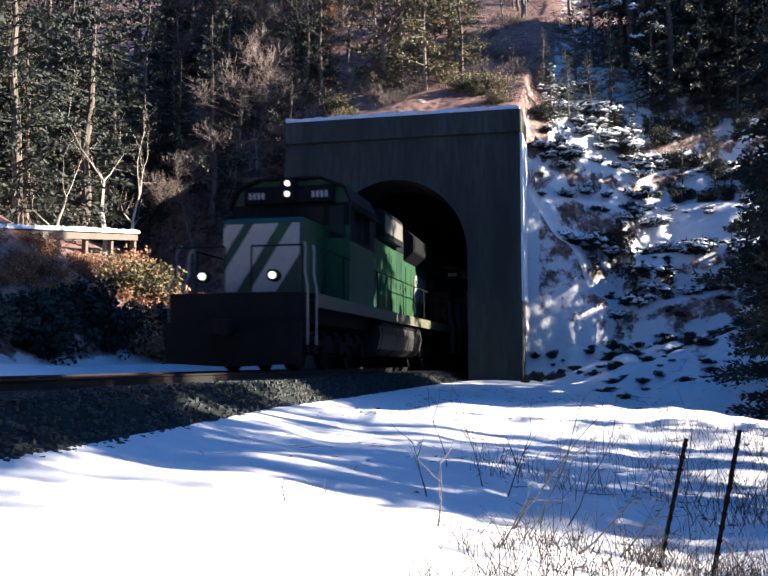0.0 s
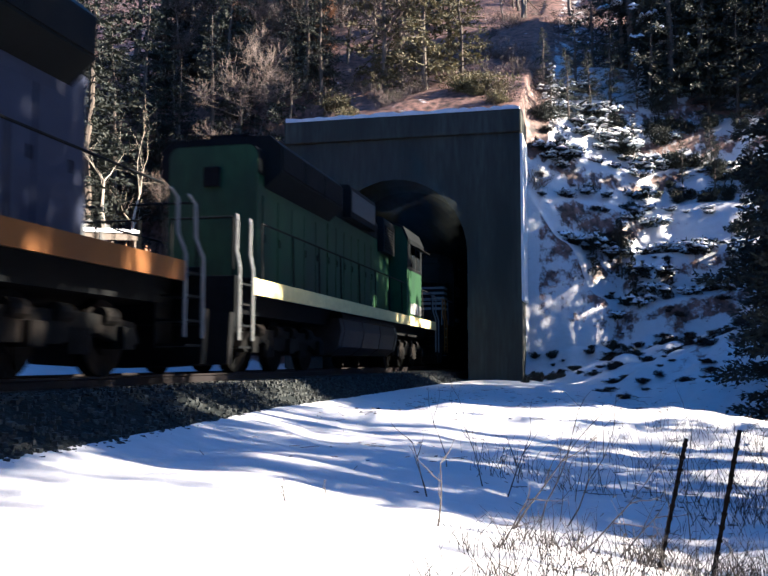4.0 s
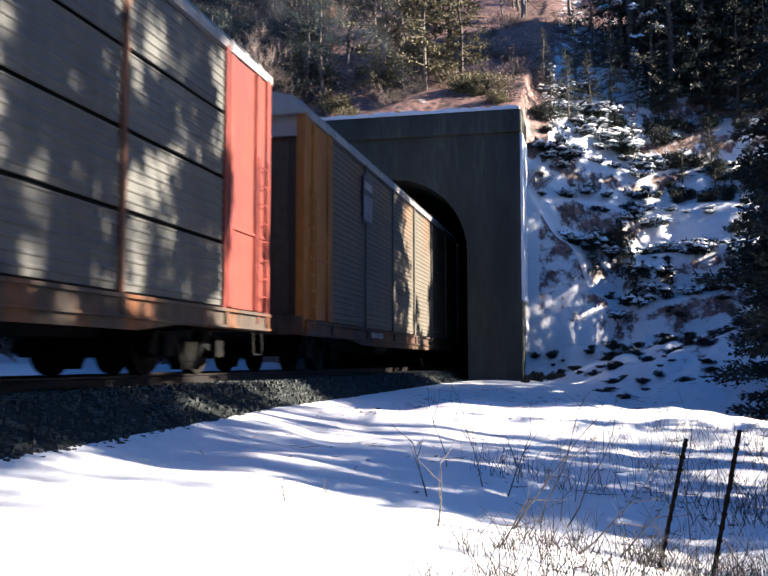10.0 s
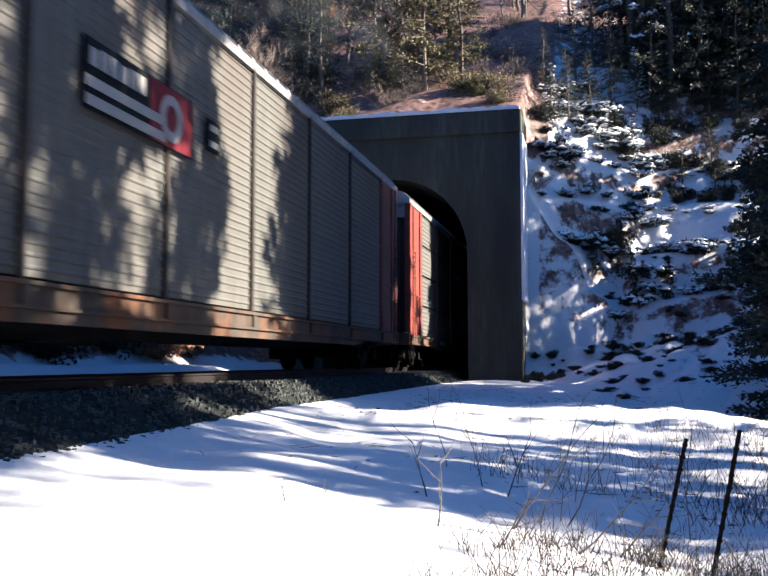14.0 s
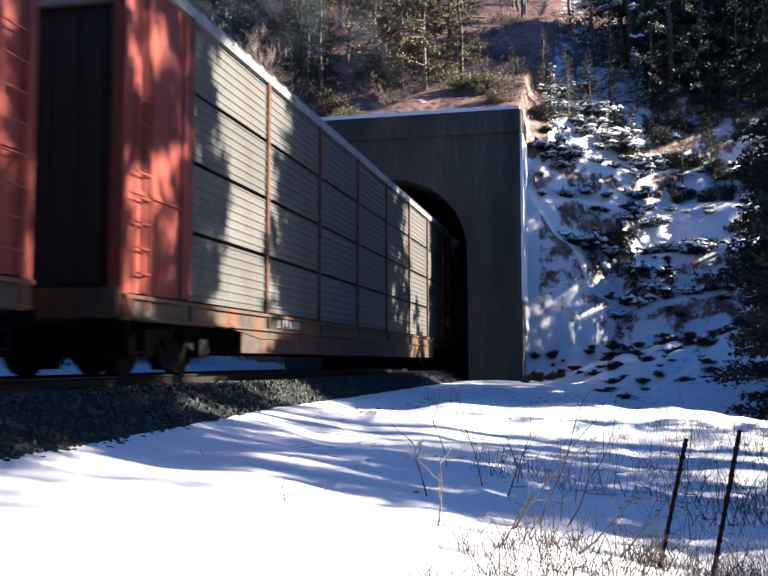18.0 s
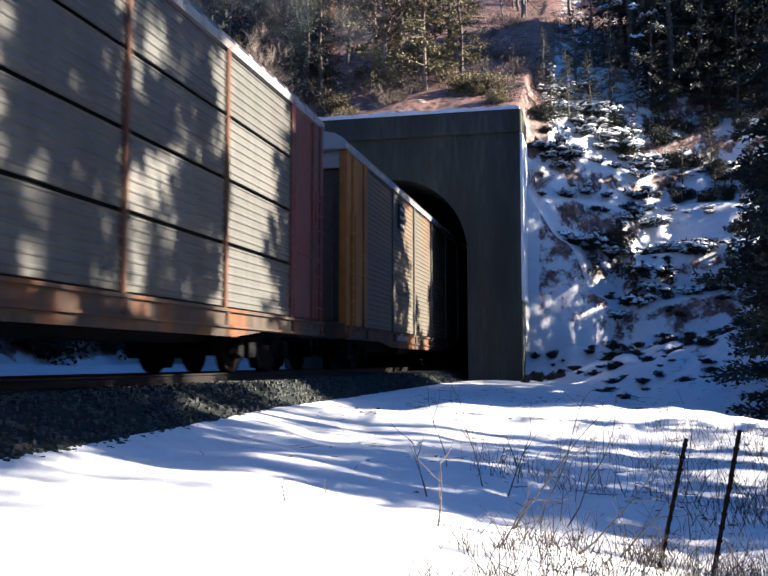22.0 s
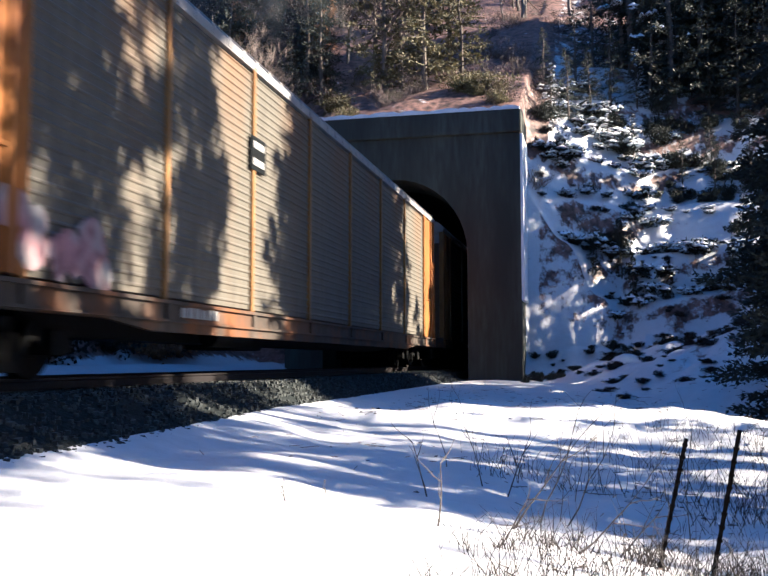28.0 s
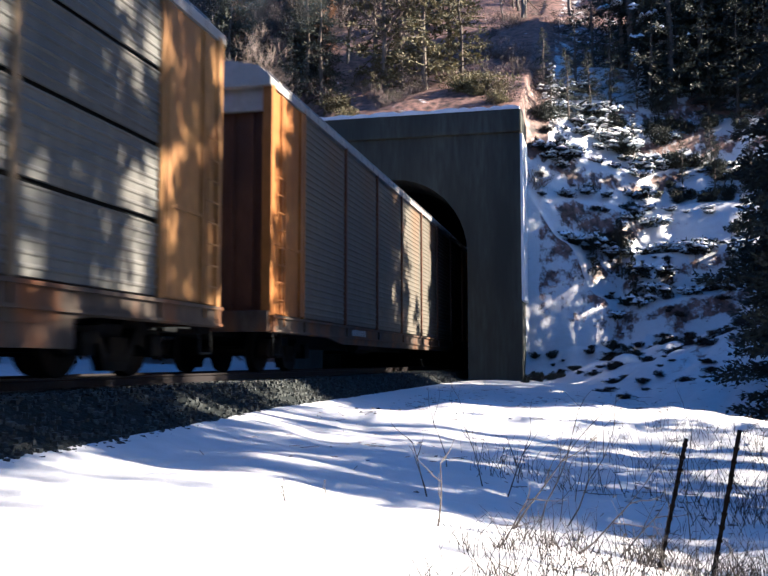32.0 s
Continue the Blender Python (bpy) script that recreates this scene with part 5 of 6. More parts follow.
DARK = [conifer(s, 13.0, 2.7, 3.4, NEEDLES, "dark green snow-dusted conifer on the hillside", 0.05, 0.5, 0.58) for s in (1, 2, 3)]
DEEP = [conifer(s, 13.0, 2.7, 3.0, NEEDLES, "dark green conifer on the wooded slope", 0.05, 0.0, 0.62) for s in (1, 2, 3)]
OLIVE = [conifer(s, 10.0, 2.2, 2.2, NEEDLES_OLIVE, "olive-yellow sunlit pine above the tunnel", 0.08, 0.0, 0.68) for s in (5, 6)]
# SHADE, HIGH, PINE and SLIM stand only out of view, added as shade casters
SHADE = [conifer(s, 14.0, 2.8, 3.2, NEEDLES, "unseen tall dense conifer placed to shade the clearing", 0.05) for s in (51, 52)]
THICK = [conifer(64, 13.0, 2.5, 16.0, NEEDLES, "very dense dark conifer at the edge of the clearing", 0.01, 0.0, 0.42)]
HIGH = [conifer(s, 14.0, 2.8, 5.0, NEEDLES, "unseen tall dense conifer with a bare lower trunk, added to cast shade", 0.24) for s in (61, 62)]
PINE = [conifer(s, 15.0, 2.7, 9.0, NEEDLES, "unseen tall pine with a high tufted crown, added for dappled shade", 0.50, 0.0, 1.15, 0.38, 0.011) for s in (55, 56, 57)]
OPEN = [conifer(59, 13.0, 2.7, 6.0, NEEDLES, "open tufted conifer on the upper bank", 0.05, 0.0, 1.1, 0.55)]
SLIM = [conifer(58, 9.8, 3.4, 8.0, NEEDLES, "unseen slim pine with a small high crown, added to cast shade", 0.78, 0.0, 1.1, 0.8, 0.009)]
BARE = [bare_tree(s, 11.0, "grey leafless tree with fine twigs") for s in (11, 12, 13)]
BROWN = [bare_tree(15, 8.0, "leafless tree holding dry russet leaves", 5, DRY_LEAVES)]
SHRUB_GREY = [shrub(s, 1.2, BRUSH, "grey leafless brush on the snowy bank", 0) for s in (31, 32)]
SHRUB_RUST = [shrub(s, 1.3, DRY_LEAVES, "rust-brown dry brush on the bank", 5) for s in (35, 36)]
SHRUB_DARK = [shrub(s, 1.3, NEEDLES, "dark evergreen brush on the bank", 8) for s in (38, 39)]
TUFT = [shrub(s, 1.3, BURNT, "dark dead weed tuft poking through the snow", 7) for s in (43, 44)]
SHRUB_OLIVE = [shrub(41, 1.6, NEEDLES_OLIVE, "olive green bushy sapling on the bank", 9)]
SNOWY = [snowy_brush(s, 0.9) for s in (71, 72, 73)]
PROTOS = OPEN + TUFT + SNOWY + SLIM + THICK + HIGH + DEEP + SHADE + PINE + DARK + OLIVE + BARE + BROWN + SHRUB_GREY + SHRUB_RUST + SHRUB_DARK + SHRUB_OLIVE


def woods():
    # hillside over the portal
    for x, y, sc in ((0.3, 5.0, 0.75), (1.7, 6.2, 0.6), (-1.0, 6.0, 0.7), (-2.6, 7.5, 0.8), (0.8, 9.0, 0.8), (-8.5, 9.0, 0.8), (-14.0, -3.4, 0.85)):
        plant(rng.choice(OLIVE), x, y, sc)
    for k in range(46):
        x, y = rng.uniform(-16, -1.5), rng.uniform(6, 34)
        kind = rng.random()
        plant(rng.choice(BARE) if kind < 0.5 else (BROWN[0] if kind < 0.58 else rng.choice(DEEP)), x, y, rng.uniform(0.45, 0.9))
    for k in range(26):
        x, y = rng.uniform(1.5, 9.0), rng.uniform(7, 22)
        plant(rng.choice(SHRUB_GREY), x, y, rng.uniform(0.5, 1.1))
    for k in range(14):
        x, y = rng.uniform(1, 8), rng.uniform(14, 36)
        plant(rng.choice(BARE), x, y, rng.uniform(0.4, 0.8))
    # wooded slope beyond the track
    for k in range(90):
        x, y = rng.uniform(-30, -11.5), rng.uniform(-18, 12)
        kind = rng.random()
        plant(rng.choice(BARE) if kind < 0.36 else (BROWN[0] if kind < 0.38 else rng.choice(DEEP)), x, y, rng.uniform(0.55, 1.0))
    for k in range(30):
        x, y = rng.uniform(-13, -4.6), rng.uniform(1.8, 10)
        plant(rng.choice(BARE + DEEP + DEEP), x, y, rng.uniform(0.45, 0.8))
    for k, (x, y, h) in enumerate(((-10.0, -3.3, 7.6), (-10.1, -1.1, 7.2), (-10.2, -6.2, 4.6), (-8.6, 4.4, 4.2), (-7.4, 5.0, 3.6))):
        forked_tree(60 + k, x, y, h)
    # brush on the near face of that slope
    for k in range(60):
        x, y = rng.uniform(-8.9, -7.2), rng.uniform(-14, -3)
        plant(rng.choice(SHRUB_RUST + SHRUB_RUST + SHRUB_GREY), x, y, rng.uniform(0.35, 0.8) * (0.6 if y < -6.5 else 1.0))
    for k in range(16):
        x, y = rng.uniform(-6.7, -5.7), rng.uniform(-19, -6)
        plant(rng.choice(SHRUB_DARK), x, y, rng.uniform(0.6, 1.05))
    for x, y, sc in ((-5.9, -7.6, 0.7), (-6.0, -8.2, 0.8), (-6.3, -7.2, 0.9), (-6.3, -5.2, 1.1), (-6.6, -4.4, 1.2), (-6.2, -6.2, 0.9)):
        plant(rng.choice(SHRUB_RUST), x, y, sc)
    for x, y, sc in ((-7.9, -5.6, 0.85), (-7.5, -4.9, 0.95)):
        plant(SHRUB_OLIVE[0], x, y, sc)
    # cut slope and conifers on the sunny side
    for x, y, sc in ((10.9, 9.6, 0.85), (12.2, 10.2, 0.8), (9.2, 10.8, 0.9), (15.0, 11.6, 0.8), (11.0, 13.0, 1.1), (13.5, 10.8, 0.8), (15.5, 14.4, 1.0), (16.5, 11.5, 0.8), (12.5, 15.0, 0.9), (13.2, 12.0, 0.9), (14.2, 10.9, 0.75), (11.0, 7.4, 0.18), (10.2, 9.0, 0.2), (12.3, 7.7, 0.2), (13.6, 6.6, 0.25), (9.3, 9.2, 0.22), (12.9, 4.4, 0.16), (12.3, 3.0, 0.14), (12.2, 6.6, 0.2)):
        plant(rng.choice(DEEP if x - 7.2 > 0.062 * (y + 32.7) else DARK), x, y, sc)
    for x, y, sc in ((11.75, -12.3, 0.85), (12.15, -11.0, 0.85), (12.3, -12.9, 0.95), (12.8, -9.4, 0.9), (11.95, -11.6, 0.8), (12.5, -10.2, 0.9)):
        plant(THICK[0], x, y, sc)
    for k in range(30):
        x, y = rng.uniform(5.2, 9.8), rng.uniform(3.0, 9.0)
        plant(rng.choice(SNOWY), x, y, rng.uniform(0.5, 1.1))
    for k in range(14):
        x, y = rng.uniform(7.8, 13), rng.uniform(2.4, 4.6)
        plant(rng.choice(SNOWY), x, y, rng.uniform(0.5, 1.0))
    # dark young conifers and brush where the bank meets the portal's corner
    for x, y, sc in ((5.6, 5.2, 0.20), (6.3, 6.6, 0.26), (7.3, 7.6, 0.28), (5.2, 7.4, 0.24), (8.1, 8.6, 0.34), (6.6, 8.8, 0.34), (5.9, 4.0, 0.12), (9.0, 7.4, 0.16), (7.9, 6.8, 0.16), (9.9, 9.6, 0.45), (8.8, 11.5, 0.6), (7.4, 11.0, 0.42)):
        plant(rng.choice(DARK if sc < 0.22 else DEEP), x, y, sc)
    for x, y, sc in ((11.2, 9.9, 0.36), (12.5, 9.8, 0.4), (13.7, 9.9, 0.42), (10.0, 10.2, 0.32), (15.0, 9.8, 0.45)):
        plant(THICK[0], x, y, sc)
    for k in range(26):
        x, y = rng.uniform(9.5, 14.5), rng.uniform(6.4, 9.6)
        plant(rng.choice(SHRUB_DARK), x, y, rng.uniform(0.25, 0.6))
    for k in range(30):
        x, y = rng.uniform(8.8, 16.5), rng.uniform(11.5, 16.0)
        plant(rng.choice(DEEP), x, y, rng.uniform(0.45, 0.8))
    for k in range(70):
        x, y = rng.uniform(5.6, 13.5), rng.uniform(1.8, 8.5)
        plant(rng.choice(SNOWY), x, y, rng.uniform(0.2, 0.48), 0.03)
    for k in range(260):
        x, y = rng.uniform(4.9, 12.5), rng.uniform(-7, 4.5)
        if rise(x, y) > 0.2 and rng.random() < 0.25 + 0.65 * smooth(0.5, 4.5, rise(x, y) + 0.5 * y):
            sc = rng.uniform(0.08, 0.24)
            plant(rng.choice(TUFT), x, y, sc, 0.02).scale = (sc * 1.5, sc, sc * 0.6)
    for k in range(10):
        x, y = rng.uniform(7.5, 13.5), rng.uniform(-1, 5)
        if rise(x, y) > 2.4:
            plant(rng.choice(SHRUB_DARK), x, y, rng.uniform(0.2, 0.36))
    for k in range(26):
        x, y = rng.uniform(4.9, 9.0), rng.uniform(2.6, 9)
        plant(rng.choice(SHRUB_DARK + SHRUB_GREY), x, y, rng.uniform(0.25, 0.6))
    for k in range(48):
        x, y = rng.uniform(-4.2, 5.5), rng.uniform(1.8, 11)
        plant(rng.choice(SHRUB_GREY), x, y, rng.uniform(0.45, 1.0))
    for k in range(20):
        x, y = rng.uniform(4.9, 7.4), rng.uniform(-2.5, 4.5)
        plant(rng.choice(SHRUB_DARK), x, y, rng.uniform(0.08, 0.22), 0.03)
    # unseen tall trees added on the sun side; they cast the shade and dapples
    rng.seed(211)
    for x, y, sc in ((19.6, -8.4, 1.5), (19, -6.9, 1.5), (19.8, -5.4, 1.35), (23, -7.2, 1.5), (22.6, -5.4, 1.4), (20.6, -4.5, 1.3), (19.5, -20.4, 0.2), (21.0, -21.6, 0.2), (19.0, -22.2, 0.2), (20.2, -19.2, 0.2), (13.0, -25.0, 0.21), (12.8, -26.3, 0.20), (12.6, -22.6, 0.32), (14.5, -21.6, 0.4), (15.0, -22.6, 0.36), (20.0, -16.5, 0.40), (20.4, -14.6, 0.14)):
        plant(rng.choice(SHADE), x, y, sc)
    for x, y, sc in ((19.2, -2.6, 0.72), (18.0, 0.2, 0.6), (17.5, -0.8, 0.6), (16.0, 1.6, 0.55), (17.5, 1.9, 0.62), (15.0, 0.6, 0.45)):
        plant(OPEN[0], x, y, sc)
    rng.seed(10)
    for x, y, sc in ((27.0, -36.0, 1.44), (26.0, -40.0, 1.18), (20.0, -18.3, 1.15), (20.4, -20.3, 1.42), (23.0, -21.4, 1.1), (20.0, -22.0, 1.6), (20.6, -17.5, 0.95)):
        plant(rng.choice(PINE), x, y, sc)
    for x, y, sc in ((20.0, -19.6, 0.97), (20.4, -21.0, 1.0), (19.8, -22.3, 0.97), (20.3, -23.6, 1.0), (20.0, -24.6, 0.97)):
        plant(SLIM[0], x, y, sc)
    for x, y, sc in ((19.0, -10.1, 1.4), (22.5, -9.4, 1.5), (19.4, -11.3, 1.3), (20.9, -11.7, 1.35), (20.6, -10.6, 1.45), (21.0, -8.8, 1.5)):
        plant(rng.choice(HIGH), x, y, sc)
    for x, y, sc in ((18, -20.4, 1.0), (17.5, -18.6, 0.9)):
        plant(rng.choice(BARE), x, y, sc)
    # out-of-view conifers added to shade the upper bank
    for x, y, sc in ((20.5, 13.0, 0.9), (23.0, 14.6, 1.1), (20.2, 14.8, 1.0), (18.6, 12.6, 0.75), (18.8, 14.4, 0.9)):
        plant(THICK[0], x, y, sc)
    for k, (x, y, sc) in enumerate(((16.2, 4.2, 0.55), (16.8, 5.0, 0.48), (16.2, 5.8, 0.42), (16.8, 6.6, 0.40), (19.0, 2.8, 0.85), (19.4, 3.8, 0.85), (19.0, 4.7, 0.8), (19.6, 5.5, 0.75), (18.4, 3.4, 0.75), (18.2, 4.2, 0.62), (19.5, 6.4, 0.62), (18.6, 7.2, 0.55), (17.5, 6.2, 0.5))):
        plant(PINE[k % 3], x, y, sc)
    # four small ones show on the bank; the others are unseen shade casters
    for x, y, sc in ((8.3, 3.3, 0.19), (8.7, 2.7, 0.16), (7.2, 2.6, 0.13), (9.9, 2.6, 0.13), (17.4, 3.3, 0.42), (19.6, -20.8, 0.58), (21.0, -21.8, 0.6), (19.2, -22.4, 0.58), (20.2, -19.4, 0.6), (20.8, -20.4, 0.6)):
        plant(OPEN[0], x, y, sc)
    # unseen woods added round the clearing behind the camera, to cut skylight and bounce
    for x, y, sc in ((18.2, -28.3, 0.72), (19.9, -28.6, 0.85), (16.6, -29.4, 0.75), (18.6, -30.2, 0.9), (21.2, -29.9, 0.95), (16.2, -32.0, 0.75), (18.0, -33.2, 0.85), (20.2, -33.6, 0.95), (17.0, -35.4, 0.9), (14.6, -33.8, 0.6), (15.0, -37.0, 0.8), (12.4, -36.6, 0.6)):
        plant(rng.choice(SHADE), x, y, sc)
    for k in range(46):
        x, y = rng.uniform(13.5, 34), rng.uniform(-75, -32)
        plant(rng.choice(SHADE), x, y, rng.uniform(0.9, 1.5))
    for k in range(46):
        x, y = rng.uniform(-30, -9.5), rng.uniform(-75, -20)
        plant(rng.choice(SHADE + BARE), x, y, rng.uniform(0.8, 1.3))
    for k in range(16):
        x, y = rng.uniform(4.5, 14), rng.uniform(-75, -50)
        plant(rng.choice(SHADE), x, y, rng.uniform(0.8, 1.2))
    # more conifers on the upper bank, in view
    for k in range(26):
        x, y = rng.uniform(10.5, 19), rng.uniform(11, 16.5)
        plant(rng.choice(DEEP if x - 7.2 > 0.062 * (y + 32.7) else DARK), x, y, rng.uniform(0.6, 0.9))
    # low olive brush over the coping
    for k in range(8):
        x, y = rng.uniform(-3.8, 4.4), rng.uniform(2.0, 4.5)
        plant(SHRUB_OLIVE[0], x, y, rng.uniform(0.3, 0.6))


woods()
for p in PROTOS:
    for o in (*p.children_recursive, p):
        bpy.data.objects.remove(o)


# ---------------------------------------------------------------- small things in the clearing
RUSTY = mat("dark_rusted_iron", (0.011, 0.009, 0.008), 0.85, 0.2, 0.4, 4.0, 30.0, 0.3)
WEATHERED = mat("weathered_grey_timber", (0.11, 0.095, 0.08), 0.9, 0, 0.3, 2.0, 25.0, 0.4, stretch=(0.2, 1, 1))


def fence_post(x, y, height, lean_x, lean_y):
    """A leaning studded iron fence post."""
    z = ground_z(x, y) - 0.15
    ob = thing("fence_post", "dark rusted iron fence post leaning in the snow", "fence post", "fence posts in the clearing")
    s = Shape().box(-0.014, 0.014, -0.004, 0.004, 0, height).box(-0.004, 0.004, -0.014, 0.014, 0, height)
    part("shaft", s, RUSTY, ob)
    k = 0.25
    while k < height - 0.05:
        part("stud", Shape().box(-0.019, 0.019, -0.014, 0.0, k, k + 0.022), RUSTY, ob)
        k += 0.09
    ob.matrix_world = pose(x, y, z, lean_y, lean_x, 0)


def rail_fence():
    """A timber guard rail with snow along its top, on the bank beyond the track."""
    ob = thing("guard_rail", "weathered timber guard rail with snow along its top", "guard rail")
    n = 6
    for k in range(n):
        y = -10.6 + 1.62 * k
        z = 3.95 + 0.118 * (y + 10.6)
        zg = ground_z(-9.3, y)
        part("post", Shape().box(-9.38, -9.22, y - 0.08, y + 0.08, min(zg, z - 0.5) - 0.3, z + 0.02, 0.015), WEATHERED, ob)
        if k < n - 1:
            z2 = z + 0.118 * 1.62
            part("beam", Shape().prism([(y, z - 0.25), (y + 1.62, z2 - 0.25), (y + 1.62, z2), (y, z)], "x", -9.22, -9.12), WEATHERED, ob)
            top = [(y, z)] + [(y + 1.62 * j / 6, z + (z2 - z) * j / 6 + random.uniform(0.10, 0.16)) for j in range(7)] + [(y + 1.62, z2)]
            snow = Shape().prism(top, "x", -9.36, -9.04)
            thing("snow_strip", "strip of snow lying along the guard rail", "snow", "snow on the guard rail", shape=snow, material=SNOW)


def weeds():
    """Dry stalks that stand in the snow."""
    rng = random.Random(77)
    s = Soup()
    for k in range(5800):
        x, y = rng.uniform(5.2, 11.5), rng.uniform(-28.4, -18.5)
        if rng.random() > smooth(-0.2, 0.75, noise.noise((x * 0.8, y * 0.8, 1.5)) + 0.25 * (x - 7.2)):
            continue
        p = Vector((x, y, ground_z(x, y) - 0.03))
        h = rng.uniform(0.08, 0.30) + 0.3 * rng.random() ** 3
        d = (Vector((0, 0, 1)) + rand_dir(rng) * 0.55).normalized()
        for j in range(3):
            q = p + d * h / 3
            s.limb(p, q, 0.0042 - 0.001 * j, 0.0034 - 0.001 * j, 3)
            if j and rng.random() < 0.5:
                s.limb(q, q + (d + rand_dir(rng) * 0.9).normalized() * h * 0.3, 0.002, 0.001, 3)
            p = q
            d = (d + rand_dir(rng, -0.25) * 0.35).normalized()
    for k in range(75):
        # arching tufts of dead grass at the near edge of the clearing
        x, y = rng.uniform(6.35, 8.6), rng.uniform(-28.3, -25.4)
        if noise.noise((x * 1.3, y * 1.3, 6.5)) < -0.12:
            continue
        for i in range(rng.randint(7, 16)):
            p = Vector((x + rng.gauss(0, 0.07), y + rng.gauss(0, 0.07), 0))
            p.z = ground_z(p.x, p.y) - 0.02
            d = (Vector((0, 0, 1)) + rand_dir(rng) * 0.5).normalized()
            h = rng.uniform(0.12, 0.38)
            for j in range(4):
                q = p + d * h / 4
                s.limb(p, q, 0.0040 - 0.0008 * j, 0.0032 - 0.0008 * j, 3)
                p = q
                d = (d + Vector((d.x, d.y, -0.4)) * 0.3 + rand_dir(rng) * 0.12).normalized()
    tagged(new("dry_weeds", s.mesh("dry_weeds", STRAW)), "dry tan weed stalks standing in the snow", "weeds", kind="stuff")


def litter():
    """Dead leaves, needles and twigs scattered on the snow."""
    rng = random.Random(31)
    s = Soup()
    for k in range(2400):
        x, y = rng.uniform(3.2, 12.0), rng.uniform(-28.5, -6.0)
        if x < 6.4 and y < -24.5 or rng.random() > 0.12 + 0.5 * smooth(-24.5, -20, y) + 0.35 * smooth(5.5, 8.5, x):
            continue
        p = Vector((x, y, ground_z(x, y) + 0.012))
        a = rng.uniform(0, 2 * math.pi)
        d = Vector((math.cos(a), math.sin(a), rng.uniform(-0.05, 0.15)))
        if rng.random() < 0.45:
            s.limb(p, p + d * rng.uniform(0.06, 0.28), 0.005, 0.003, 3)
        else:
            s.leaf(p, d, Vector((rng.uniform(-0.4, 0.4), rng.uniform(-0.4, 0.4), 1)), rng.uniform(0.05, 0.12), rng.uniform(0.015, 0.035))
    tagged(new("leaf_litter", s.mesh("leaf_litter", BRUSH)), "dead leaves and twigs scattered on the snow", "leaf litter", kind="stuff")


def sapling(seed, x, y, height, lean=None, thick=0.008):
    rng = random.Random(seed)
    s = Soup()

    def grow(p, d, ln, r, depth):
        for j in range(4):
            q = p + (d + rand_dir(rng, 0.2) * 0.18).normalized() * ln / 4
            s.limb(p, q, r * (1 - j * 0.18), r * (1 - (j + 1) * 0.18), 4)
            if depth < (2 if lean is None else 1) and j:
                grow(q, (d + rand_dir(rng, 0.2) * 0.8).normalized(), ln * 0.5, r * 0.5, depth + 1)
            p = q
    grow(Vector((0, 0, -0.05)), (Vector((rng.uniform(-0.4, 0.4) if lean is None else lean, 0, 1))).normalized(), height, thick, 0)
    ob = new("sapling", s.mesh("sapling", TWIG))
    ob.matrix_world = pose(x, y, ground_z(x, y))
    tagged(ob, "thin leafless sapling standing in the snow", "sapling", "saplings in the clearing")


def clutter():
    fence_post(7.62, -25.75, 1.12, 12.5, 0)
    fence_post(7.94, -26.1, 1.2, 11.5, 0)
    rail_fence()
    weeds()
    litter()
    for k, (x, y, h) in enumerate(((5.6, -22.6, 0.75), (6.1, -23.4, 0.8), (7.3, -22.4, 0.8), (7.0, -23.2, 0.7), (8.2, -21.8, 0.8), (6.9, -24.6, 0.5), (8.9, -23.0, 0.7), (4.9, -26.0, 0.16), (5.1, -25.6, 0.14), (8.0, -24.4, 0.5))):
        sapling(90 + k, x, y, h)
    for k, (x, y, h, lean) in enumerate(((6.75, -24.9, 0.85, 0.42), (6.95, -24.7, 0.95, 0.5), (6.55, -25.4, 0.95, 0.95), (7.05, -26.0, 0.75, 0.9), (5.75, -24.6, 0.55, -0.4), (6.05, -25.9, 0.55, 0.05), (6.35, -23.6, 0.7, 0.55), (7.35, -25.6, 0.6, 0.8), (6.5, -26.3, 0.5, 0.7))):
        sapling(120 + k, x, y, h, lean, 0.011)


clutter()

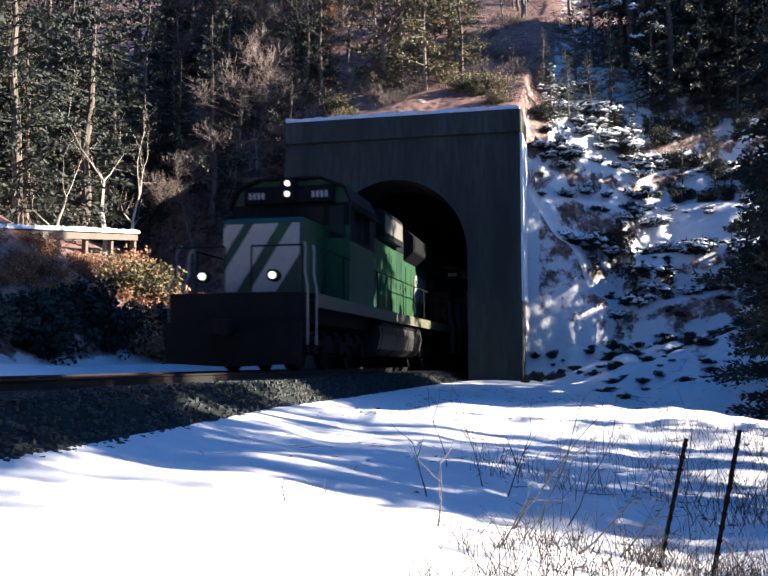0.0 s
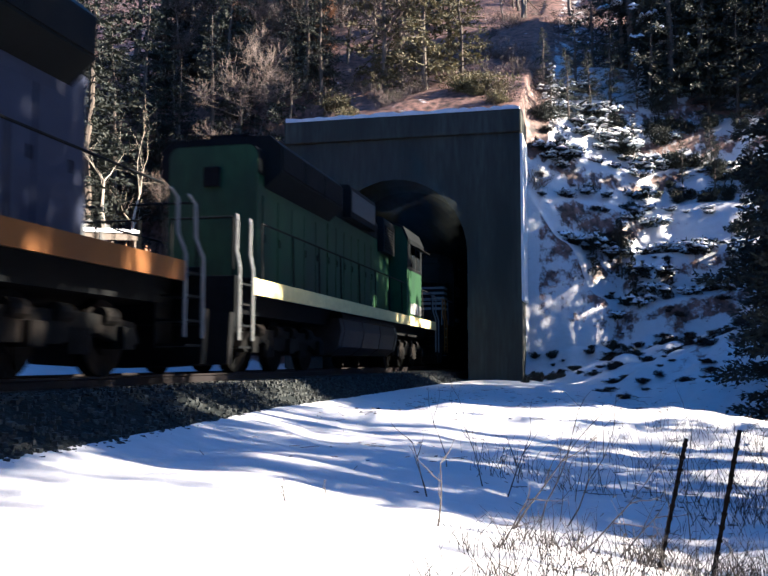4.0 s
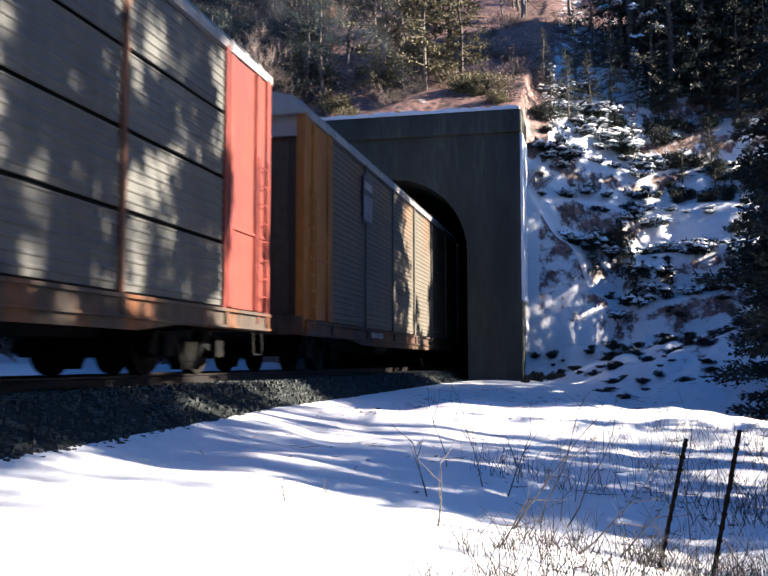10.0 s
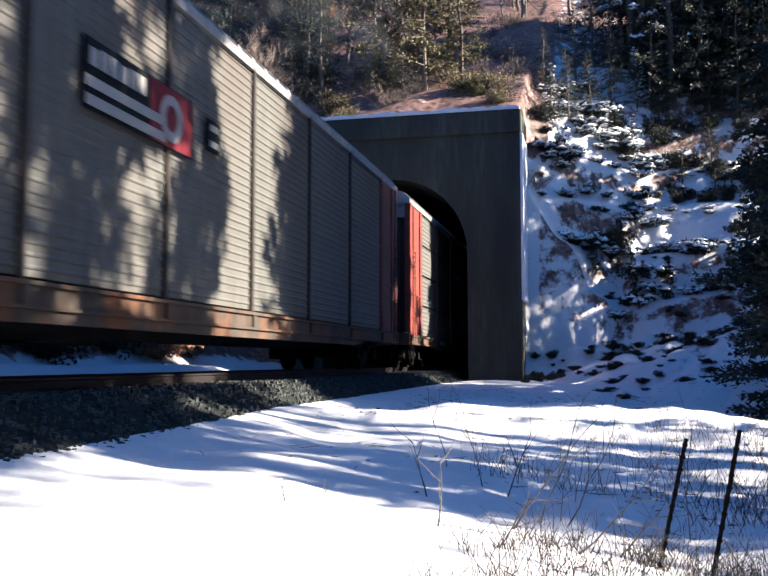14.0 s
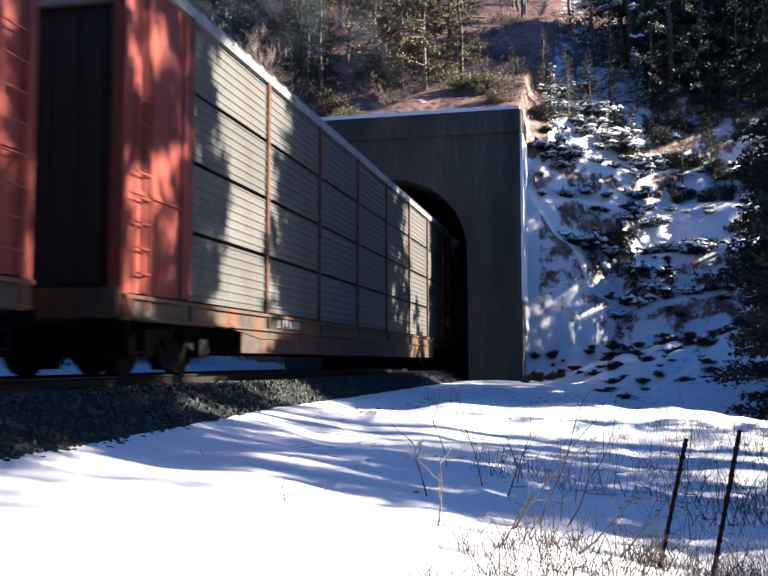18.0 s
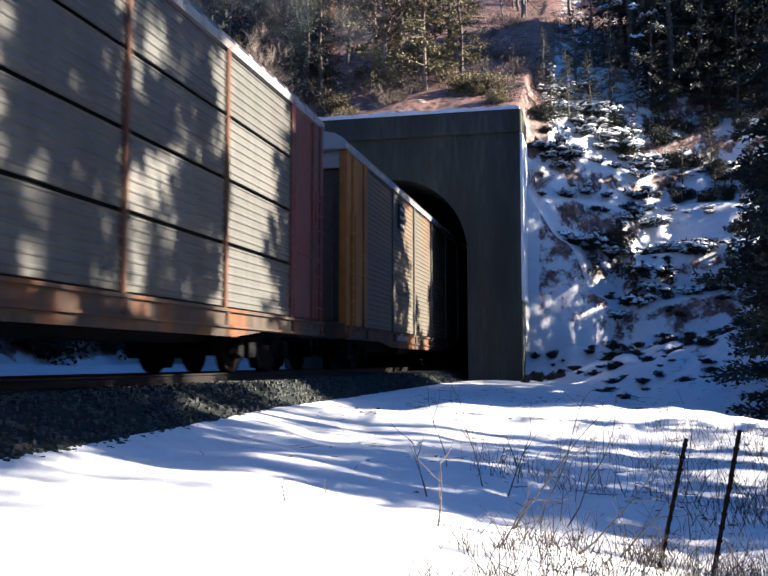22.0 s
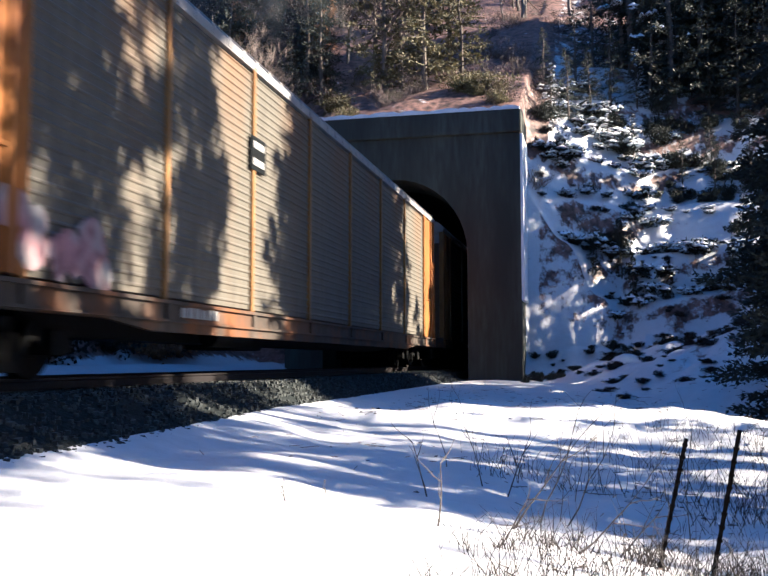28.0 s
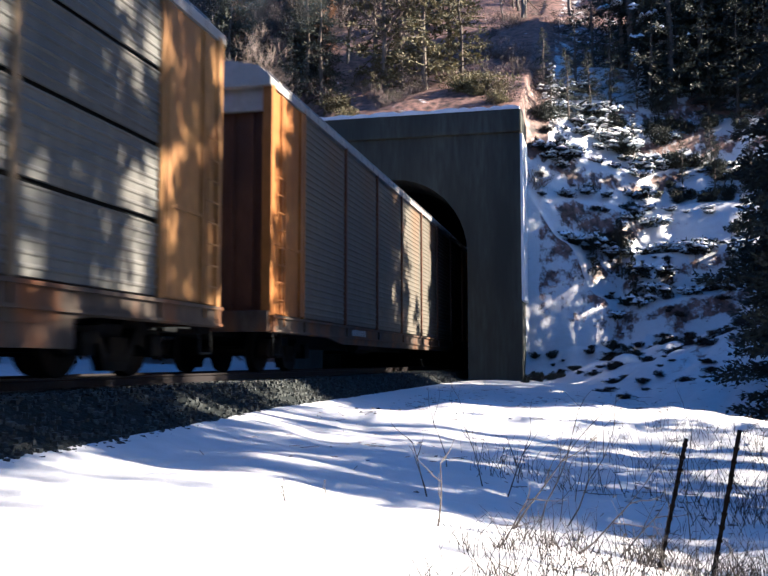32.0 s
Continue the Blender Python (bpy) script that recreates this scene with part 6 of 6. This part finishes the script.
# ---------------------------------------------------------------- engine exhaust that hangs about the portal
def smoke_mat():
    m = bpy.data.materials.new("thin_grey_exhaust")
    m.use_nodes = True
    t = m.node_tree
    t.nodes.remove(t.nodes["Principled BSDF"])
    b = t.nodes.new("ShaderNodeBsdfDiffuse")
    b.inputs["Color"].default_value = (0.14, 0.165, 0.17, 1)
    tr = t.nodes.new("ShaderNodeBsdfTransparent")
    mx = t.nodes.new("ShaderNodeMixShader")
    co = t.nodes.new("ShaderNodeTexCoord")
    n = t.nodes.new("ShaderNodeTexNoise")
    n.inputs["Scale"].default_value, n.inputs["Detail"].default_value = 1.1, 4
    ramp = t.nodes.new("ShaderNodeMapRange")
    ramp.inputs["From Min"].default_value, ramp.inputs["From Max"].default_value = 0.40, 0.85
    ramp.inputs["To Min"].default_value, ramp.inputs["To Max"].default_value = 0.0, 0.24
    t.links.new(co.outputs["Object"], n.inputs[0])
    t.links.new(n.outputs[0], ramp.inputs[0])
    # the veil thins out from its middle to its rim
    sep = t.nodes.new("ShaderNodeSeparateXYZ")
    rim = t.nodes.new("ShaderNodeMapRange")
    rim.interpolation_type = "SMOOTHSTEP"
    rim.inputs["From Min"].default_value, rim.inputs["From Max"].default_value = -0.25, -1.0
    mul = t.nodes.new("ShaderNodeMath")
    mul.operation = "MULTIPLY"
    t.links.new(co.outputs["Object"], sep.inputs[0])
    t.links.new(sep.outputs["Y"], rim.inputs[0])
    t.links.new(ramp.outputs[0], mul.inputs[0])
    t.links.new(rim.outputs[0], mul.inputs[1])
    t.links.new(mul.outputs[0], mx.inputs[0])
    t.links.new(tr.outputs[0], mx.inputs[1])
    t.links.new(b.outputs[0], mx.inputs[2])
    t.links.new(mx.outputs[0], t.nodes["Material Output"].inputs[0])
    return m


SMOKE = smoke_mat()
PUFFS = []


def exhaust():
    rng = random.Random(5)
    shapes = []
    for k in range(4):
        s = Shape()
        # an open billowing shell, thin as a veil
        made = bmesh.ops.create_icosphere(s.bm, subdivisions=4, radius=1.0)["verts"]
        bmesh.ops.delete(s.bm, geom=[v for v in made if v.co.y > 0.1], context="VERTS")
        for v in s.bm.verts:
            v.co *= 1 + 0.45 * noise.noise(v.co * 1.3 + Vector((k * 7, 0, 0))) + 0.15 * noise.noise(v.co * 3.5)
        shapes.append(s.mesh("smoke_puff", SMOKE, True))
    for k in range(6):
        ob = new("smoke_puff", shapes[k % 4])
        tagged(ob, "thin grey puff of drifting engine exhaust", "smoke", "exhaust puffs over the train")
        r = 3.3 if k % 2 == 0 else 1.6
        ob.scale = (r * 1.25, r * 0.7, r)
        start = Vector((rng.uniform(-0.6, 0.6), 30 + 10.0 * k, 5.2))
        mouth = Vector((rng.uniform(-1.2, 0.2), -0.5, rng.uniform(4.8, 6.0)))
        end = Vector((-8.0 + 1.5 * k, -2.6 - 0.5 * (k % 2), 10.4 + 1.4 * (k % 2)))
        PUFFS.append((ob, start, mouth, end, 4.6 + 0.45 * k, rng.uniform(-0.3, 0.3)))


exhaust()

# ---------------------------------------------------------------- motion of the train
HEAD = -15.8      # place of the train's head at the start


def gone(t):
    """How far the train has run."""
    return 11.40 * t + 0.00022 * t ** 3


def motions():
    times = row_of(17, 0.0, 32.0)
    for ob, start, mouth, end, t0, drift in PUFFS:
        slow = end + Vector((drift - 2.6, 0.2 * drift, 1.6))
        walk(ob, [(t, Matrix.Translation(p)) for t, p in ((0.0, start), (t0, mouth), (t0 + 1.1, mouth.lerp(end, 0.6)), (t0 + 3.2, end), (32.0, slow))])
    for car, back in TRAIN:
        turned = car in REVERSED
        walk(car, [(t, pose(0, HEAD + back - gone(t) + (20.98 if turned else 0.0), 0, 0, 0, 180 if turned else 0)) for t in times])
    for w, index, place, r in WHEELS:
        car, back = TRAIN[index]
        way = 1
        along = place[1]
        if car in REVERSED:
            way, along = -1, 20.98 - place[1]
        rows, turn, t = [(0.0, 0.0)], 0.0, 0.0
        first, last = 4.0, -32.0
        step = 0.0666667
        k = 0
        while t < 32.0:
            y = HEAD + back + along - gone(t)
            t2 = min(32.0, t + step)
            if last < y < first:
                turn += way * math.degrees((gone(t2) - gone(t)) / r)
                if rows[-1][0] < t - 1e-6:
                    rows.append((t, rows[-1][1]))
                rows.append((t2, turn))
            t = t2
        if rows[-1][0] < 32.0:
            rows.append((32.0, turn))
        x, y, z = place
        walk(w, [(t, pose(x, y, z, turn, 0, 0)) for t, turn in rows])


motions()
